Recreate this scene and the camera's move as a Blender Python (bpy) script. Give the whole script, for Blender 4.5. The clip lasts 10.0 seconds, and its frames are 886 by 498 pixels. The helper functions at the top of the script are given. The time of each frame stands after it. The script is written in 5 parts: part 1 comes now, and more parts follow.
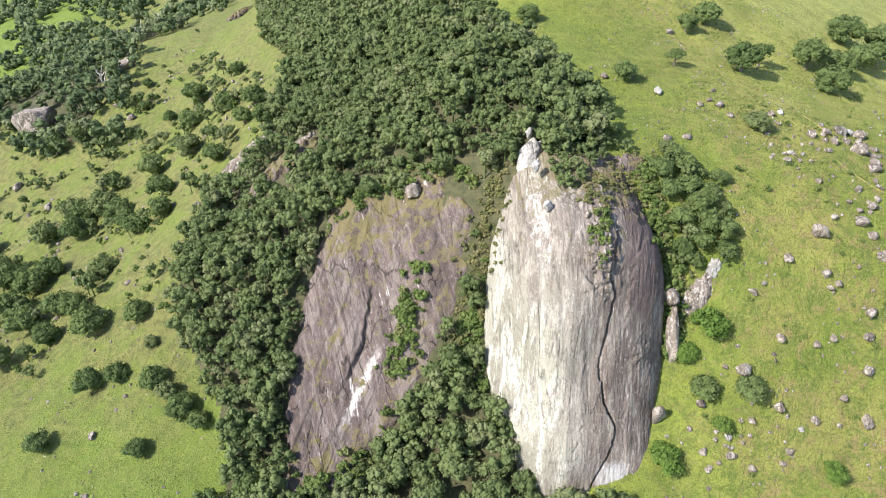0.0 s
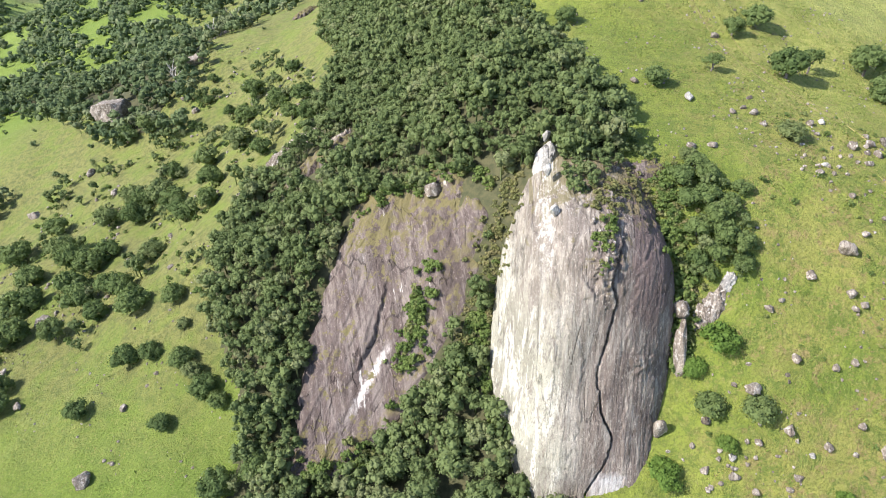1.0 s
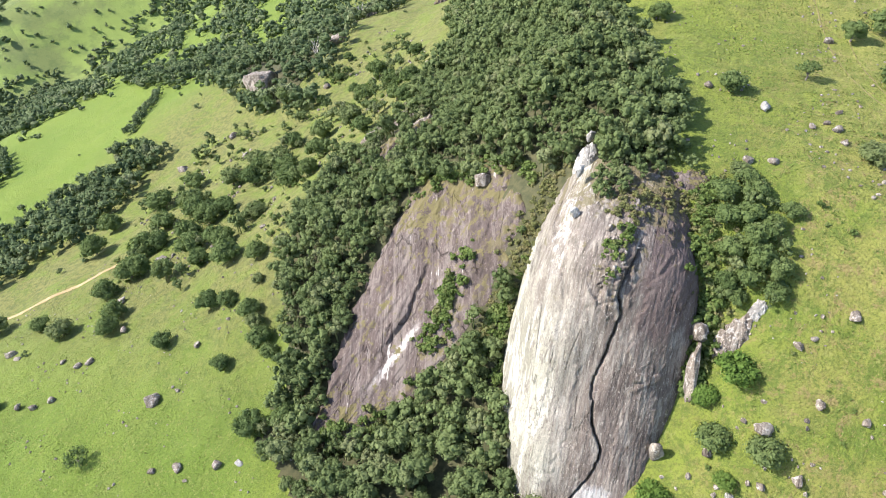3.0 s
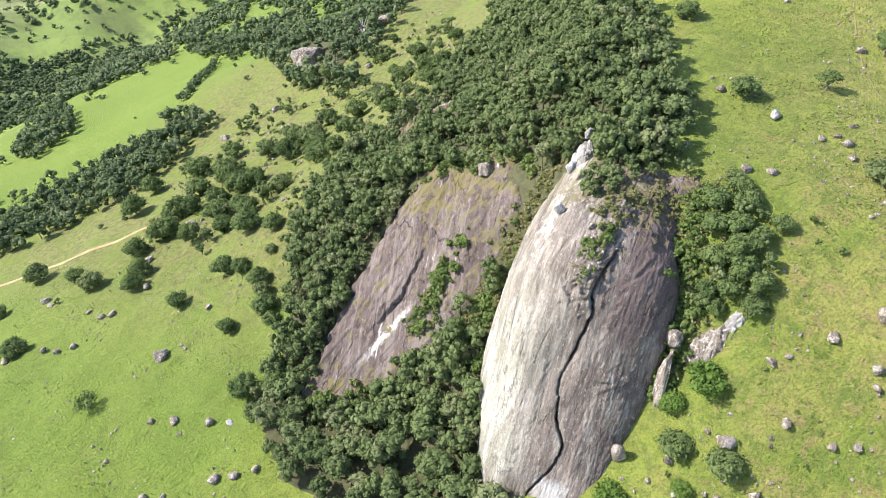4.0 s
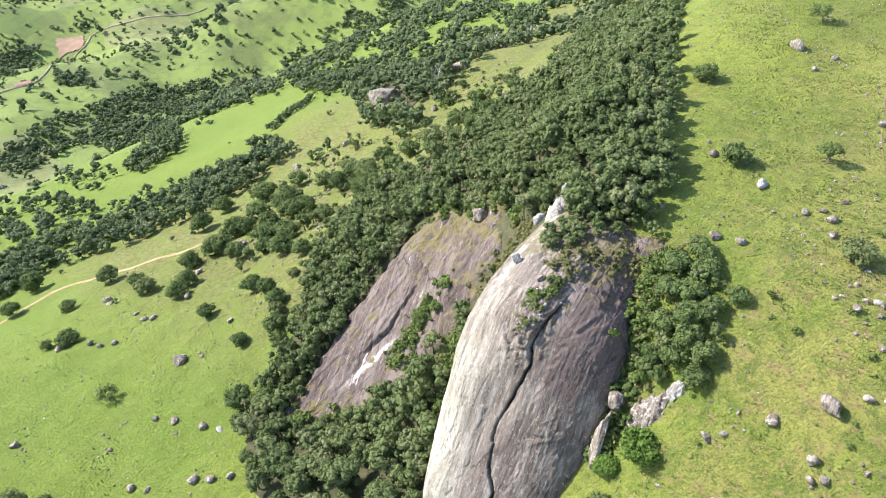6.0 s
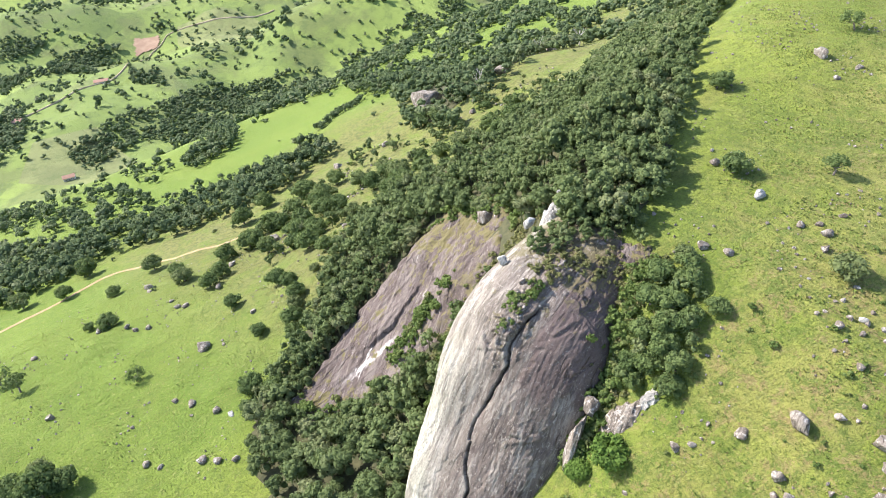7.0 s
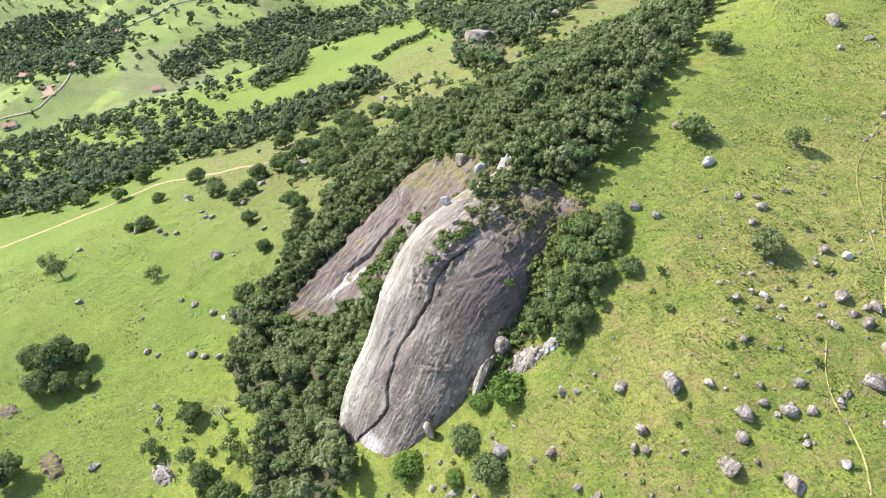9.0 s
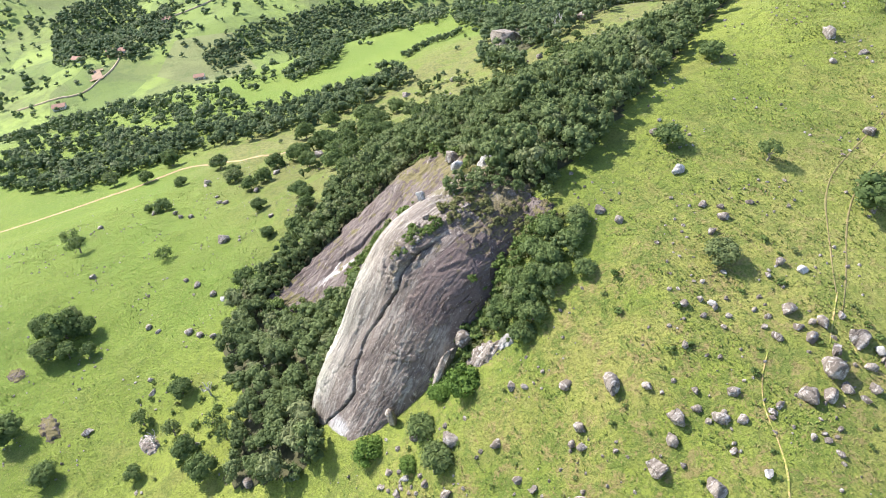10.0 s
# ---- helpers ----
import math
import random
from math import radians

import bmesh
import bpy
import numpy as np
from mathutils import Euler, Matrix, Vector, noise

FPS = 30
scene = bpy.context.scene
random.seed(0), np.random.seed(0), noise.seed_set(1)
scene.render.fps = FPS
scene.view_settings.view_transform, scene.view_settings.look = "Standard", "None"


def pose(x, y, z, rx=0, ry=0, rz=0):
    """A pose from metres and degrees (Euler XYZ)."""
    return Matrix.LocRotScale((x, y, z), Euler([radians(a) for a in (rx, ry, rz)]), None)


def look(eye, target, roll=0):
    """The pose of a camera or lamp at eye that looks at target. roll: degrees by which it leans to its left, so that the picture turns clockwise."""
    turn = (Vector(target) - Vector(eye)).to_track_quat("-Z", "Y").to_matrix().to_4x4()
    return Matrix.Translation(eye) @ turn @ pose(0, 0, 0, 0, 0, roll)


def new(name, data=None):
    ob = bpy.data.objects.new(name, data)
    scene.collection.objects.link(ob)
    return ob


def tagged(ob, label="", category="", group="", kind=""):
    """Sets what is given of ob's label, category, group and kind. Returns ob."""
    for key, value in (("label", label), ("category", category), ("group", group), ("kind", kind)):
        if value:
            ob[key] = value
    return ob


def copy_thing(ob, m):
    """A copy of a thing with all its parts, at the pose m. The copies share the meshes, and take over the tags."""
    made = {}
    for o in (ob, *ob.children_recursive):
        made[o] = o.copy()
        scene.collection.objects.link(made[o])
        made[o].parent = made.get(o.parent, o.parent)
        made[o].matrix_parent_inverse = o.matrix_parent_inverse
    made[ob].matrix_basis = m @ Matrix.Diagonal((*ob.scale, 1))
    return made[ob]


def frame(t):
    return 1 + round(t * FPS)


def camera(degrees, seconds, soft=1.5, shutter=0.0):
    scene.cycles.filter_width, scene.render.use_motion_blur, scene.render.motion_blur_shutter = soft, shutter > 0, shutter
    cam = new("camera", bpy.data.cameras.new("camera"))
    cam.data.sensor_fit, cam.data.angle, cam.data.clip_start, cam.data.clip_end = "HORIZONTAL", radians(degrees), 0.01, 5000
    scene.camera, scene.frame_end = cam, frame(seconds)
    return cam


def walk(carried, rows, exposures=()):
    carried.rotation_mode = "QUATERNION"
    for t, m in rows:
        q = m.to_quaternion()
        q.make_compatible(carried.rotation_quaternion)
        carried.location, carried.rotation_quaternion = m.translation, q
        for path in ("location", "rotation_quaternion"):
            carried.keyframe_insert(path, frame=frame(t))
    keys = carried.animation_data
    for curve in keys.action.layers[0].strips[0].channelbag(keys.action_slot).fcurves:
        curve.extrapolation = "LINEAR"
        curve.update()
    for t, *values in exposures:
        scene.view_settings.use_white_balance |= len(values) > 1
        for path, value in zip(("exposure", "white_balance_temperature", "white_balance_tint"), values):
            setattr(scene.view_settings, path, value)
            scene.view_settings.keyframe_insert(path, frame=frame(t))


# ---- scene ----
cam = camera(67.6, 10.0, 1.0)
EXPOSURE = 0.98
METRES, EYE, TILT, LEAN, TURN = 150.0, 150.0, -39.0, -2.0, 0.0
ROWS = [
    (0.0, 0.0, 0.0, 0.0, 0.0, 0.0, -0.0),
    (0.5, 0.0483, -0.0033, -0.0017, 3.15, 0.5, -1.47),
    (1.0, 0.0955, -0.0049, 0.0024, 6.41, -0.2, -2.7),
    (1.5, 0.1438, -0.0031, 0.006, 11.21, -1.21, -4.14),
    (2.0, 0.1931, 0.0009, 0.0119, 16.3, -1.87, -5.71),
    (2.5, 0.2422, 0.0083, 0.018, 18.45, -2.16, -7.35),
    (4.0, 0.3842, 0.0403, 0.0475, 25.64, -5.22, -13.77),
    (4.5, 0.43, 0.0548, 0.0612, 27.98, -6.02, -15.46),
    (5.0, 0.4752, 0.0709, 0.075, 29.6, -4.88, -17.08),
    (5.5, 0.5201, 0.0875, 0.0886, 32.26, -4.26, -18.07),
    (7.0, 0.6516, 0.146, 0.1364, 41.19, -6.15, -20.28),
    (7.5, 0.6946, 0.167, 0.1536, 43.61, -9.22, -21.35),
    (8.0, 0.7361, 0.1906, 0.1736, 45.59, -11.25, -22.89),
    (8.5, 0.7764, 0.213, 0.1939, 47.52, -12.91, -23.97),
    (9.0, 0.8159, 0.2374, 0.2151, 49.97, -14.64, -25.04),
    (9.5, 0.8537, 0.2633, 0.2374, 52.34, -15.99, -26.22),
    (10.0, 0.8906, 0.2899, 0.2602, 54.47, -16.81, -27.04),
]
walk(cam, [(t, pose(0, 0, EYE, TILT, LEAN, TURN) @ pose(METRES * x, METRES * y, METRES * z, 90 + pitch, roll, yaw)) for t, x, y, z, yaw, pitch, roll in ROWS],
     [(t, EXPOSURE + more, 6250, 17) for t, more in ((0.0, -0.06), (2.5, 0.06), (4.5, 0.14), (7.0, 0.22), (10.0, 0.24))])


# ---- light: afternoon sun from the west, clear sky ----
TO_SUN = Vector((-0.69, -0.28, 0.67)).normalized()
world = bpy.data.worlds.new("sky")
scene.world = world
world.use_nodes = True
sky = world.node_tree.nodes.new("ShaderNodeTexSky")
sky.sky_type, sky.sun_disc = "NISHITA", False
sky.sun_elevation, sky.sun_rotation = math.asin(TO_SUN.z), math.atan2(TO_SUN.x, TO_SUN.y)
world.node_tree.links.new(sky.outputs[0], world.node_tree.nodes["Background"].inputs[0])
world.node_tree.nodes["Background"].inputs[1].default_value = 0.15
sun = new("sun", bpy.data.lights.new("sun", "SUN"))
sun.data.energy, sun.data.angle, sun.data.color = 4.4, radians(0.5), (1.0, 0.95, 0.85)
sun.matrix_world = look((0, 0, 600), Vector((0, 0, 600)) - TO_SUN)


# ---- materials ----
class Nodes:
    """A short way to write node materials."""

    def __init__(self, name, rough=0.9):
        self.mat = bpy.data.materials.new(name)
        self.mat.use_nodes = True
        self.tree = self.mat.node_tree
        self.bsdf = self.tree.nodes["Principled BSDF"]
        self.bsdf.inputs["Roughness"].default_value = rough
        self.bsdf.inputs["Specular IOR Level"].default_value = 0.25

    def add(self, kind, **values):
        n = self.tree.nodes.new(kind)
        for k, v in values.items():
            n.inputs[k].default_value = v
        return n

    def link(self, a, b):
        self.tree.links.new(a, b)

    def place(self, scale=(1, 1, 1), turn=0.0):
        geo = self.add("ShaderNodeNewGeometry")
        m = self.add("ShaderNodeMapping")
        m.inputs["Scale"].default_value = scale
        if turn:
            r = self.add("ShaderNodeMapping")
            r.inputs["Rotation"].default_value = (0, 0, radians(turn))
            self.link(geo.outputs["Position"], r.inputs["Vector"])
            self.link(r.outputs[0], m.inputs["Vector"])
            return m.outputs[0]
        self.link(geo.outputs["Position"], m.inputs["Vector"])
        return m.outputs[0]

    def noise(self, scale, detail=4, rough=0.6, stretch=(1, 1, 1), turn=0.0, warp=0.0):
        n = self.add("ShaderNodeTexNoise", Scale=scale, Detail=detail, Roughness=rough, Distortion=warp)
        self.link(self.place(stretch, turn), n.inputs["Vector"])
        return n.outputs["Fac"]

    def span(self, v, a, b, lo=0.0, hi=1.0):
        n = self.add("ShaderNodeMapRange")
        n.interpolation_type = "SMOOTHSTEP"
        for k, w in zip(("From Min", "From Max", "To Min", "To Max"), (a, b, lo, hi)):
            n.inputs[k].default_value = w
        self.link(v, n.inputs["Value"])
        return n.outputs[0]

    def mix(self, fac, a, b, how="MIX"):
        n = self.tree.nodes.new("ShaderNodeMix")
        n.data_type, n.blend_type = "RGBA", how
        for v, i in ((fac, 0), (a, 6), (b, 7)):
            if isinstance(v, (int, float)):
                n.inputs[i].default_value = v
            elif isinstance(v, tuple):
                n.inputs[i].default_value = (*v, 1)
            else:
                self.link(v, n.inputs[i])
        return n.outputs[2]

    def maths(self, how, a, b=0.0):
        n = self.tree.nodes.new("ShaderNodeMath")
        n.operation = how
        for i, v in enumerate((a, b)):
            if isinstance(v, (int, float)):
                n.inputs[i].default_value = v
            else:
                self.link(v, n.inputs[i])
        return n.outputs[0]

    def axis(self, k):
        geo = self.add("ShaderNodeNewGeometry")
        s = self.add("ShaderNodeSeparateXYZ")
        self.link(geo.outputs["Position"], s.inputs[0])
        return s.outputs[k]

    def upward(self):
        geo = self.add("ShaderNodeNewGeometry")
        s = self.add("ShaderNodeSeparateXYZ")
        self.link(geo.outputs["Normal"], s.inputs[0])
        return s.outputs[2]

    def colour(self, c):
        self.link(c, self.bsdf.inputs["Base Color"])

    def relief(self, height, strength, distance):
        b = self.add("ShaderNodeBump", Strength=strength, Distance=distance)
        self.link(height, b.inputs["Height"])
        self.link(b.outputs[0], self.bsdf.inputs["Normal"])


def grass_material():
    n = Nodes("pasture_grass", 0.95)
    c = n.mix(n.span(n.noise(0.02, 4), 0.38, 0.62), (0.178, 0.232, 0.036), (0.244, 0.288, 0.050))
    c = n.mix(n.span(n.noise(0.11, 5), 0.50, 0.68, 0, 0.55), c, (0.240, 0.232, 0.066))
    c = n.mix(n.span(n.noise(0.40, 8, 0.75), 0.47, 0.60, 0, 0.58), c, (0.098, 0.132, 0.026))
    c = n.mix(n.span(n.axis(0), 10, -60, 0, 0.6), c, (0.108, 0.186, 0.024))
    # dry, trodden turf on the hill east of the crags
    dry = n.maths("MULTIPLY", n.span(n.axis(0), 35, 85), n.span(n.noise(0.045, 5), 0.42, 0.62))
    c = n.mix(n.maths("MULTIPLY", dry, 0.62), c, (0.335, 0.305, 0.088))
    c = n.mix(n.maths("MULTIPLY", dry, n.span(n.noise(0.35, 6), 0.52, 0.66, 0, 0.55)), c, (0.240, 0.170, 0.085))
    c = n.mix(n.maths("MULTIPLY", n.span(n.axis(0), 30, 60), n.span(n.noise(0.22, 9, 0.8, warp=0.6), 0.49, 0.56, 0, 0.75)), c, (0.112, 0.165, 0.028))
    c = n.mix(n.maths("MULTIPLY", n.span(n.axis(0), 40, 75), n.span(n.noise(0.28, 9, 0.8, warp=0.4), 0.525, 0.585, 0, 0.7)), c, (0.285, 0.205, 0.095))
    c = n.mix(n.span(n.noise(1.8, 7, 0.75), 0.48, 0.60, 0, 0.5), c, (0.082, 0.112, 0.024))
    c = n.mix(n.span(n.noise(0.8, 8, 0.8), 0.55, 0.62, 0, 0.6), c, (0.300, 0.305, 0.095))
    # pale, sun-bleached grass on the hill's eastern shoulder
    pale = n.maths("MULTIPLY", n.span(n.axis(0), 45, 100), n.span(n.axis(1), 125, 190))
    c = n.mix(n.maths("MULTIPLY", pale, n.span(n.noise(0.08, 6, 0.7), 0.36, 0.58, 0.35, 0.85)), c, n.mix(n.span(n.noise(0.7, 7, 0.75), 0.42, 0.60), (0.380, 0.375, 0.105), (0.250, 0.285, 0.062)))
    # rough, unmown grazing on the upper west side, with dimmer light painted in lower down
    rough = n.maths("MULTIPLY", n.span(n.axis(1), 60, 125), n.maths("MULTIPLY", n.span(n.axis(0), -32, -60), n.span(n.axis(0), -300, -220)))
    c = n.mix(n.maths("MULTIPLY", rough, n.span(n.noise(0.09, 6, 0.7), 0.36, 0.56, 0.30, 0.95)), c, n.mix(n.span(n.noise(0.45, 7, 0.75), 0.42, 0.60), (0.200, 0.200, 0.064), (0.112, 0.122, 0.042)))
    # farmed patches of the distant valley
    far = n.span(n.axis(0), -420, -620)
    v = n.add("ShaderNodeTexVoronoi", Scale=0.0065)
    n.link(n.place((1, 1.5, 0)), v.inputs["Vector"])
    patch = n.add("ShaderNodeSeparateColor")
    n.link(v.outputs["Color"], patch.inputs[0])
    f = n.mix(patch.outputs[0], (0.130, 0.180, 0.050), (0.240, 0.310, 0.074))
    f = n.mix(n.span(patch.outputs[1], 0.84, 0.88, 0, 0.6), f, (0.235, 0.225, 0.115))
    f = n.mix(n.span(n.noise(0.011, 7, 0.65), 0.46, 0.60, 0, 0.6), f, (0.122, 0.132, 0.060))
    f = n.mix(n.span(n.noise(0.05, 7, 0.7), 0.48, 0.62, 0, 0.42), f, (0.080, 0.116, 0.044))
    c = n.mix(n.maths("MULTIPLY", far, 0.85), c, f)
    n.colour(c)
    # hummocks, and low treads worn along the slope
    tread = n.noise(0.55, 7, 0.7, (1.0, 0.35, 1.0), 28.0, 0.5)
    n.relief(n.maths("ADD", n.noise(1.1, 8, 0.75), n.maths("MULTIPLY", tread, 1.2)), 1.0, 0.75)
    return n.mat


def rock_material(name, dark, mid, pale, white=0.0, moss=0.35, edge=None, turn=0.0, turf_from=None):
    """Streaked granite. edge: how far east the pale, lichened face goes (x of full, x of none)."""
    n = Nodes(name, 0.85)
    streak = n.noise(0.7, 9, 0.72, (1.0, 0.16, 0.16), turn, 0.7)
    fine = n.noise(1.9, 8, 0.75, (1.0, 0.09, 0.09) if edge else (1.0, 0.22, 0.22), turn, 0.25)
    blotch = n.noise(0.16, 6, 0.65)
    grain = n.noise(3.0, 9, 0.75)
    c = n.mix(n.span(blotch, 0.30, 0.70), dark, mid)
    c = n.mix(n.span(streak, 0.475, 0.60, 0, 0.7 if edge else 0.6), c, pale)
    c = n.mix(n.span(fine, 0.51, 0.60, 0, 0.62 if edge else 0.45), c, tuple(0.5 * v for v in dark))
    c = n.mix(n.span(n.noise(2.2, 9, 0.78, (1.0, 0.4, 0.4), turn, 0.5), 0.57, 0.61, 0, 0.7), c, tuple(1.45 * v for v in pale))
    if edge:
        wob = n.maths("ADD", n.axis(0), n.maths("MULTIPLY", n.maths("SUBTRACT", n.noise(0.25, 8, 0.75, (1.0, 0.16, 0.16), 0.0, 0.5), 0.5), 20.0))
        west = n.span(wob, edge[1], edge[0])
        cream = n.mix(n.span(n.noise(0.10, 6, 0.65, (1.0, 0.35, 0.35)), 0.44, 0.56), (0.352, 0.344, 0.270), (0.250, 0.242, 0.186))
        cream = n.mix(n.span(n.noise(0.55, 11, 0.78, (1.0, 0.15, 0.15), 0.0, 0.6), 0.50, 0.55, 0, 0.9), cream, (0.520, 0.510, 0.425))
        cream = n.mix(n.span(n.noise(0.8, 11, 0.80, (1.0, 0.22, 0.22), 0.0, 1.0), 0.535, 0.572, 0, 0.8), cream, (0.170, 0.152, 0.125))
        cream = n.mix(n.span(n.noise(2.6, 8, 0.75, (1.0, 0.45, 0.45)), 0.56, 0.61, 0, 0.7), cream, (0.130, 0.120, 0.108))
        low = n.span(n.axis(2), 72, 48, 0.2, 1.0)
        c = n.mix(n.maths("MULTIPLY", west, low), c, cream)
        # dark reddish skin on the upper east shoulder, white weathered western rim
        edge_x = n.maths("ADD", n.axis(0), n.maths("MULTIPLY", n.maths("SUBTRACT", n.noise(0.3, 8, 0.75, (1.0, 0.3, 0.3)), 0.5), 7.0))
        red = n.maths("MULTIPLY", n.span(edge_x, 38.5, 41.0), n.span(n.maths("ADD", n.axis(2), n.maths("MULTIPLY", n.maths("SUBTRACT", n.noise(0.5, 8, 0.7, (1.0, 0.3, 0.3)), 0.5), 14.0)), 54.0, 60.0))
        c = n.mix(n.maths("MULTIPLY", red, 0.88), c, n.mix(n.span(grain, 0.4, 0.6), (0.105, 0.074, 0.066), (0.165, 0.122, 0.108)))
        rim = n.maths("MULTIPLY", n.span(n.maths("ABSOLUTE", n.maths("SUBTRACT", wob, 23.5)), 2.2, 0.8), n.span(n.axis(2), 63.0, 68.0))
        c = n.mix(n.maths("MULTIPLY", n.maths("MULTIPLY", rim, n.span(n.noise(0.9, 8, 0.75, (1.0, 0.5, 0.5)), 0.48, 0.54)), 0.8), c, (0.50, 0.485, 0.43))
        # the washed white foot below the crack
        foot = n.maths("MULTIPLY", n.span(n.maths("ADD", n.axis(2), n.maths("MULTIPLY", n.noise(0.5, 5), 5.0)), 36.2, 34.6), n.maths("MULTIPLY", n.span(n.axis(0), 34.5, 36.0), n.span(n.axis(0), 43.0, 40.5)))
        c = n.mix(n.maths("MULTIPLY", foot, n.span(n.noise(0.8, 8, 0.75, (1.0, 0.3, 0.3)), 0.40, 0.55, 0.3, 0.85)), c, (0.52, 0.51, 0.475))
    # hair-thin dark and pale water lines, broken along their length
    line = n.noise(3.6, 6, 0.7, (1.0, 0.05, 0.05), turn, 0.15)
    where = n.span(n.noise(0.22, 5, 0.7, (1.0, 0.45, 0.45)), 0.50, 0.64)
    c = n.mix(n.maths("MULTIPLY", n.span(line, 0.55, 0.63, 0, 0.5), where), c, tuple(0.55 * v for v in dark))
    c = n.mix(n.maths("MULTIPLY", n.span(line, 0.44, 0.37, 0, 0.4), where), c, tuple(1.15 * v for v in pale))
    c = n.mix(n.span(n.noise(2.4, 3, 0.5, (1.0, 0.8, 0.8)), 0.64, 0.69, 0, 0.45), c, tuple(1.4 * v for v in pale))
    if turn:
        # one broad white water stain down the middle of the slab
        line = n.maths("SUBTRACT", n.axis(0), n.maths("MULTIPLY", n.axis(1), 0.52))
        off = n.maths("ABSOLUTE", n.maths("ADD", n.maths("ADD", line, 66.3), n.maths("MULTIPLY", n.maths("SUBTRACT", n.noise(0.8, 6, 0.7), 0.5), 4.0)))
        band = n.noise(0.16, 6, 0.7, (1.0, 0.10, 0.10), turn, 0.4)
        c = n.mix(n.span(band, 0.50, 0.60, 0, 0.6), c, tuple(0.75 * v for v in dark))
        c = n.mix(n.span(band, 0.44, 0.36, 0, 0.55), c, tuple(1.1 * v for v in pale))
        stain = n.maths("MULTIPLY", n.maths("MULTIPLY", n.span(off, 1.5, 0.4), n.span(n.noise(1.1, 8, 0.75, (1.0, 0.2, 0.2), turn), 0.42, 0.52, 0.25, 1.0)), n.maths("MULTIPLY", n.span(n.axis(1), 90, 96), n.span(n.axis(1), 107, 103)))
        c = n.mix(n.maths("MULTIPLY", stain, 0.9), c, (0.60, 0.56, 0.51))
    if white:
        if turn:
            spread = n.span(n.noise(0.55, 6, 0.7, (1.0, 0.12, 0.12), turn), 0.635, 0.69, 0, white)
        else:
            spread = n.span(n.noise(0.9, 7, 0.72), 0.54, 0.60, 0, white)
        c = n.mix(spread, c, (0.58, 0.55, 0.49))
    joint = n.add("ShaderNodeTexVoronoi", Scale=0.30)
    joint.feature = "DISTANCE_TO_EDGE"
    wavy = n.add("ShaderNodeTexNoise", Scale=0.9, Detail=4, Roughness=0.6)
    spot = n.place((1.0, 0.10, 0.10) if edge else (1.0, 0.24, 0.30), turn)
    n.link(spot, wavy.inputs["Vector"])
    bend = n.add("ShaderNodeVectorMath")
    bend.operation = "MULTIPLY_ADD"
    bend.inputs[1].default_value = (1.1, 1.1, 1.1)
    n.link(wavy.outputs["Color"], bend.inputs[0])
    n.link(spot, bend.inputs[2])
    n.link(bend.outputs[0], joint.inputs["Vector"])
    gash = n.span(n.maths("ADD", joint.outputs["Distance"], n.span(n.noise(0.12, 4), 0.40, 0.55, 0.0, 0.045)), 0.030, 0.006)
    c = n.mix(n.maths("MULTIPLY", gash, 0.22 if edge else 0.5), c, tuple(0.35 * v for v in dark))
    c = n.mix(n.span(n.noise(1.3, 10, 0.82, (1.0, 0.7, 0.7), turn, 0.4), 0.60, 0.635, 0, 0.75), c, tuple(1.25 * v for v in pale))
    c = n.mix(n.span(n.noise(4.5, 6, 0.8), 0.60, 0.66, 0, 0.6), c, tuple(0.45 * v for v in dark))
    c = n.mix(n.span(grain, 0.50, 0.68, 0, 0.6), c, tuple(0.5 * v for v in mid))
    if moss:
        flat = n.span(n.upward(), 0.62, 0.86)
        cover = n.noise(0.30, 8, 0.75)
        if turf_from:
            cover = n.maths("ADD", cover, n.span(n.axis(1), turf_from, turf_from + 22, -0.03, 0.13))
        if turn:
            flat = n.span(n.upward(), 0.56, 0.82)
            strip = n.maths("SUBTRACT", n.axis(0), n.maths("MULTIPLY", n.axis(1), 0.52))
            cover = n.maths("ADD", cover, n.maths("MULTIPLY", n.span(strip, -63, -57, 0.0, 0.06), n.span(n.axis(1), 128, 120)))
            cover = n.maths("ADD", cover, n.span(n.axis(1), 94, 84, 0.0, 0.07))
        m = n.maths("MULTIPLY", flat, n.span(cover, 0.53, 0.57))
        turf = n.mix(n.noise(1.6, 4), (0.170, 0.138, 0.062), (0.118, 0.112, 0.044))
        c = n.mix(n.maths("MULTIPLY", m, moss), c, turf)
    n.colour(c)
    h = n.maths("ADD", n.maths("MULTIPLY", streak, 0.22), n.maths("ADD", n.maths("MULTIPLY", fine, 0.65), n.maths("MULTIPLY", n.noise(6.5, 6, 0.75), 0.30)))
    h = n.maths("SUBTRACT", h, n.maths("MULTIPLY", gash, 0.8))
    n.relief(h, 1.0, 0.42)
    return n.mat


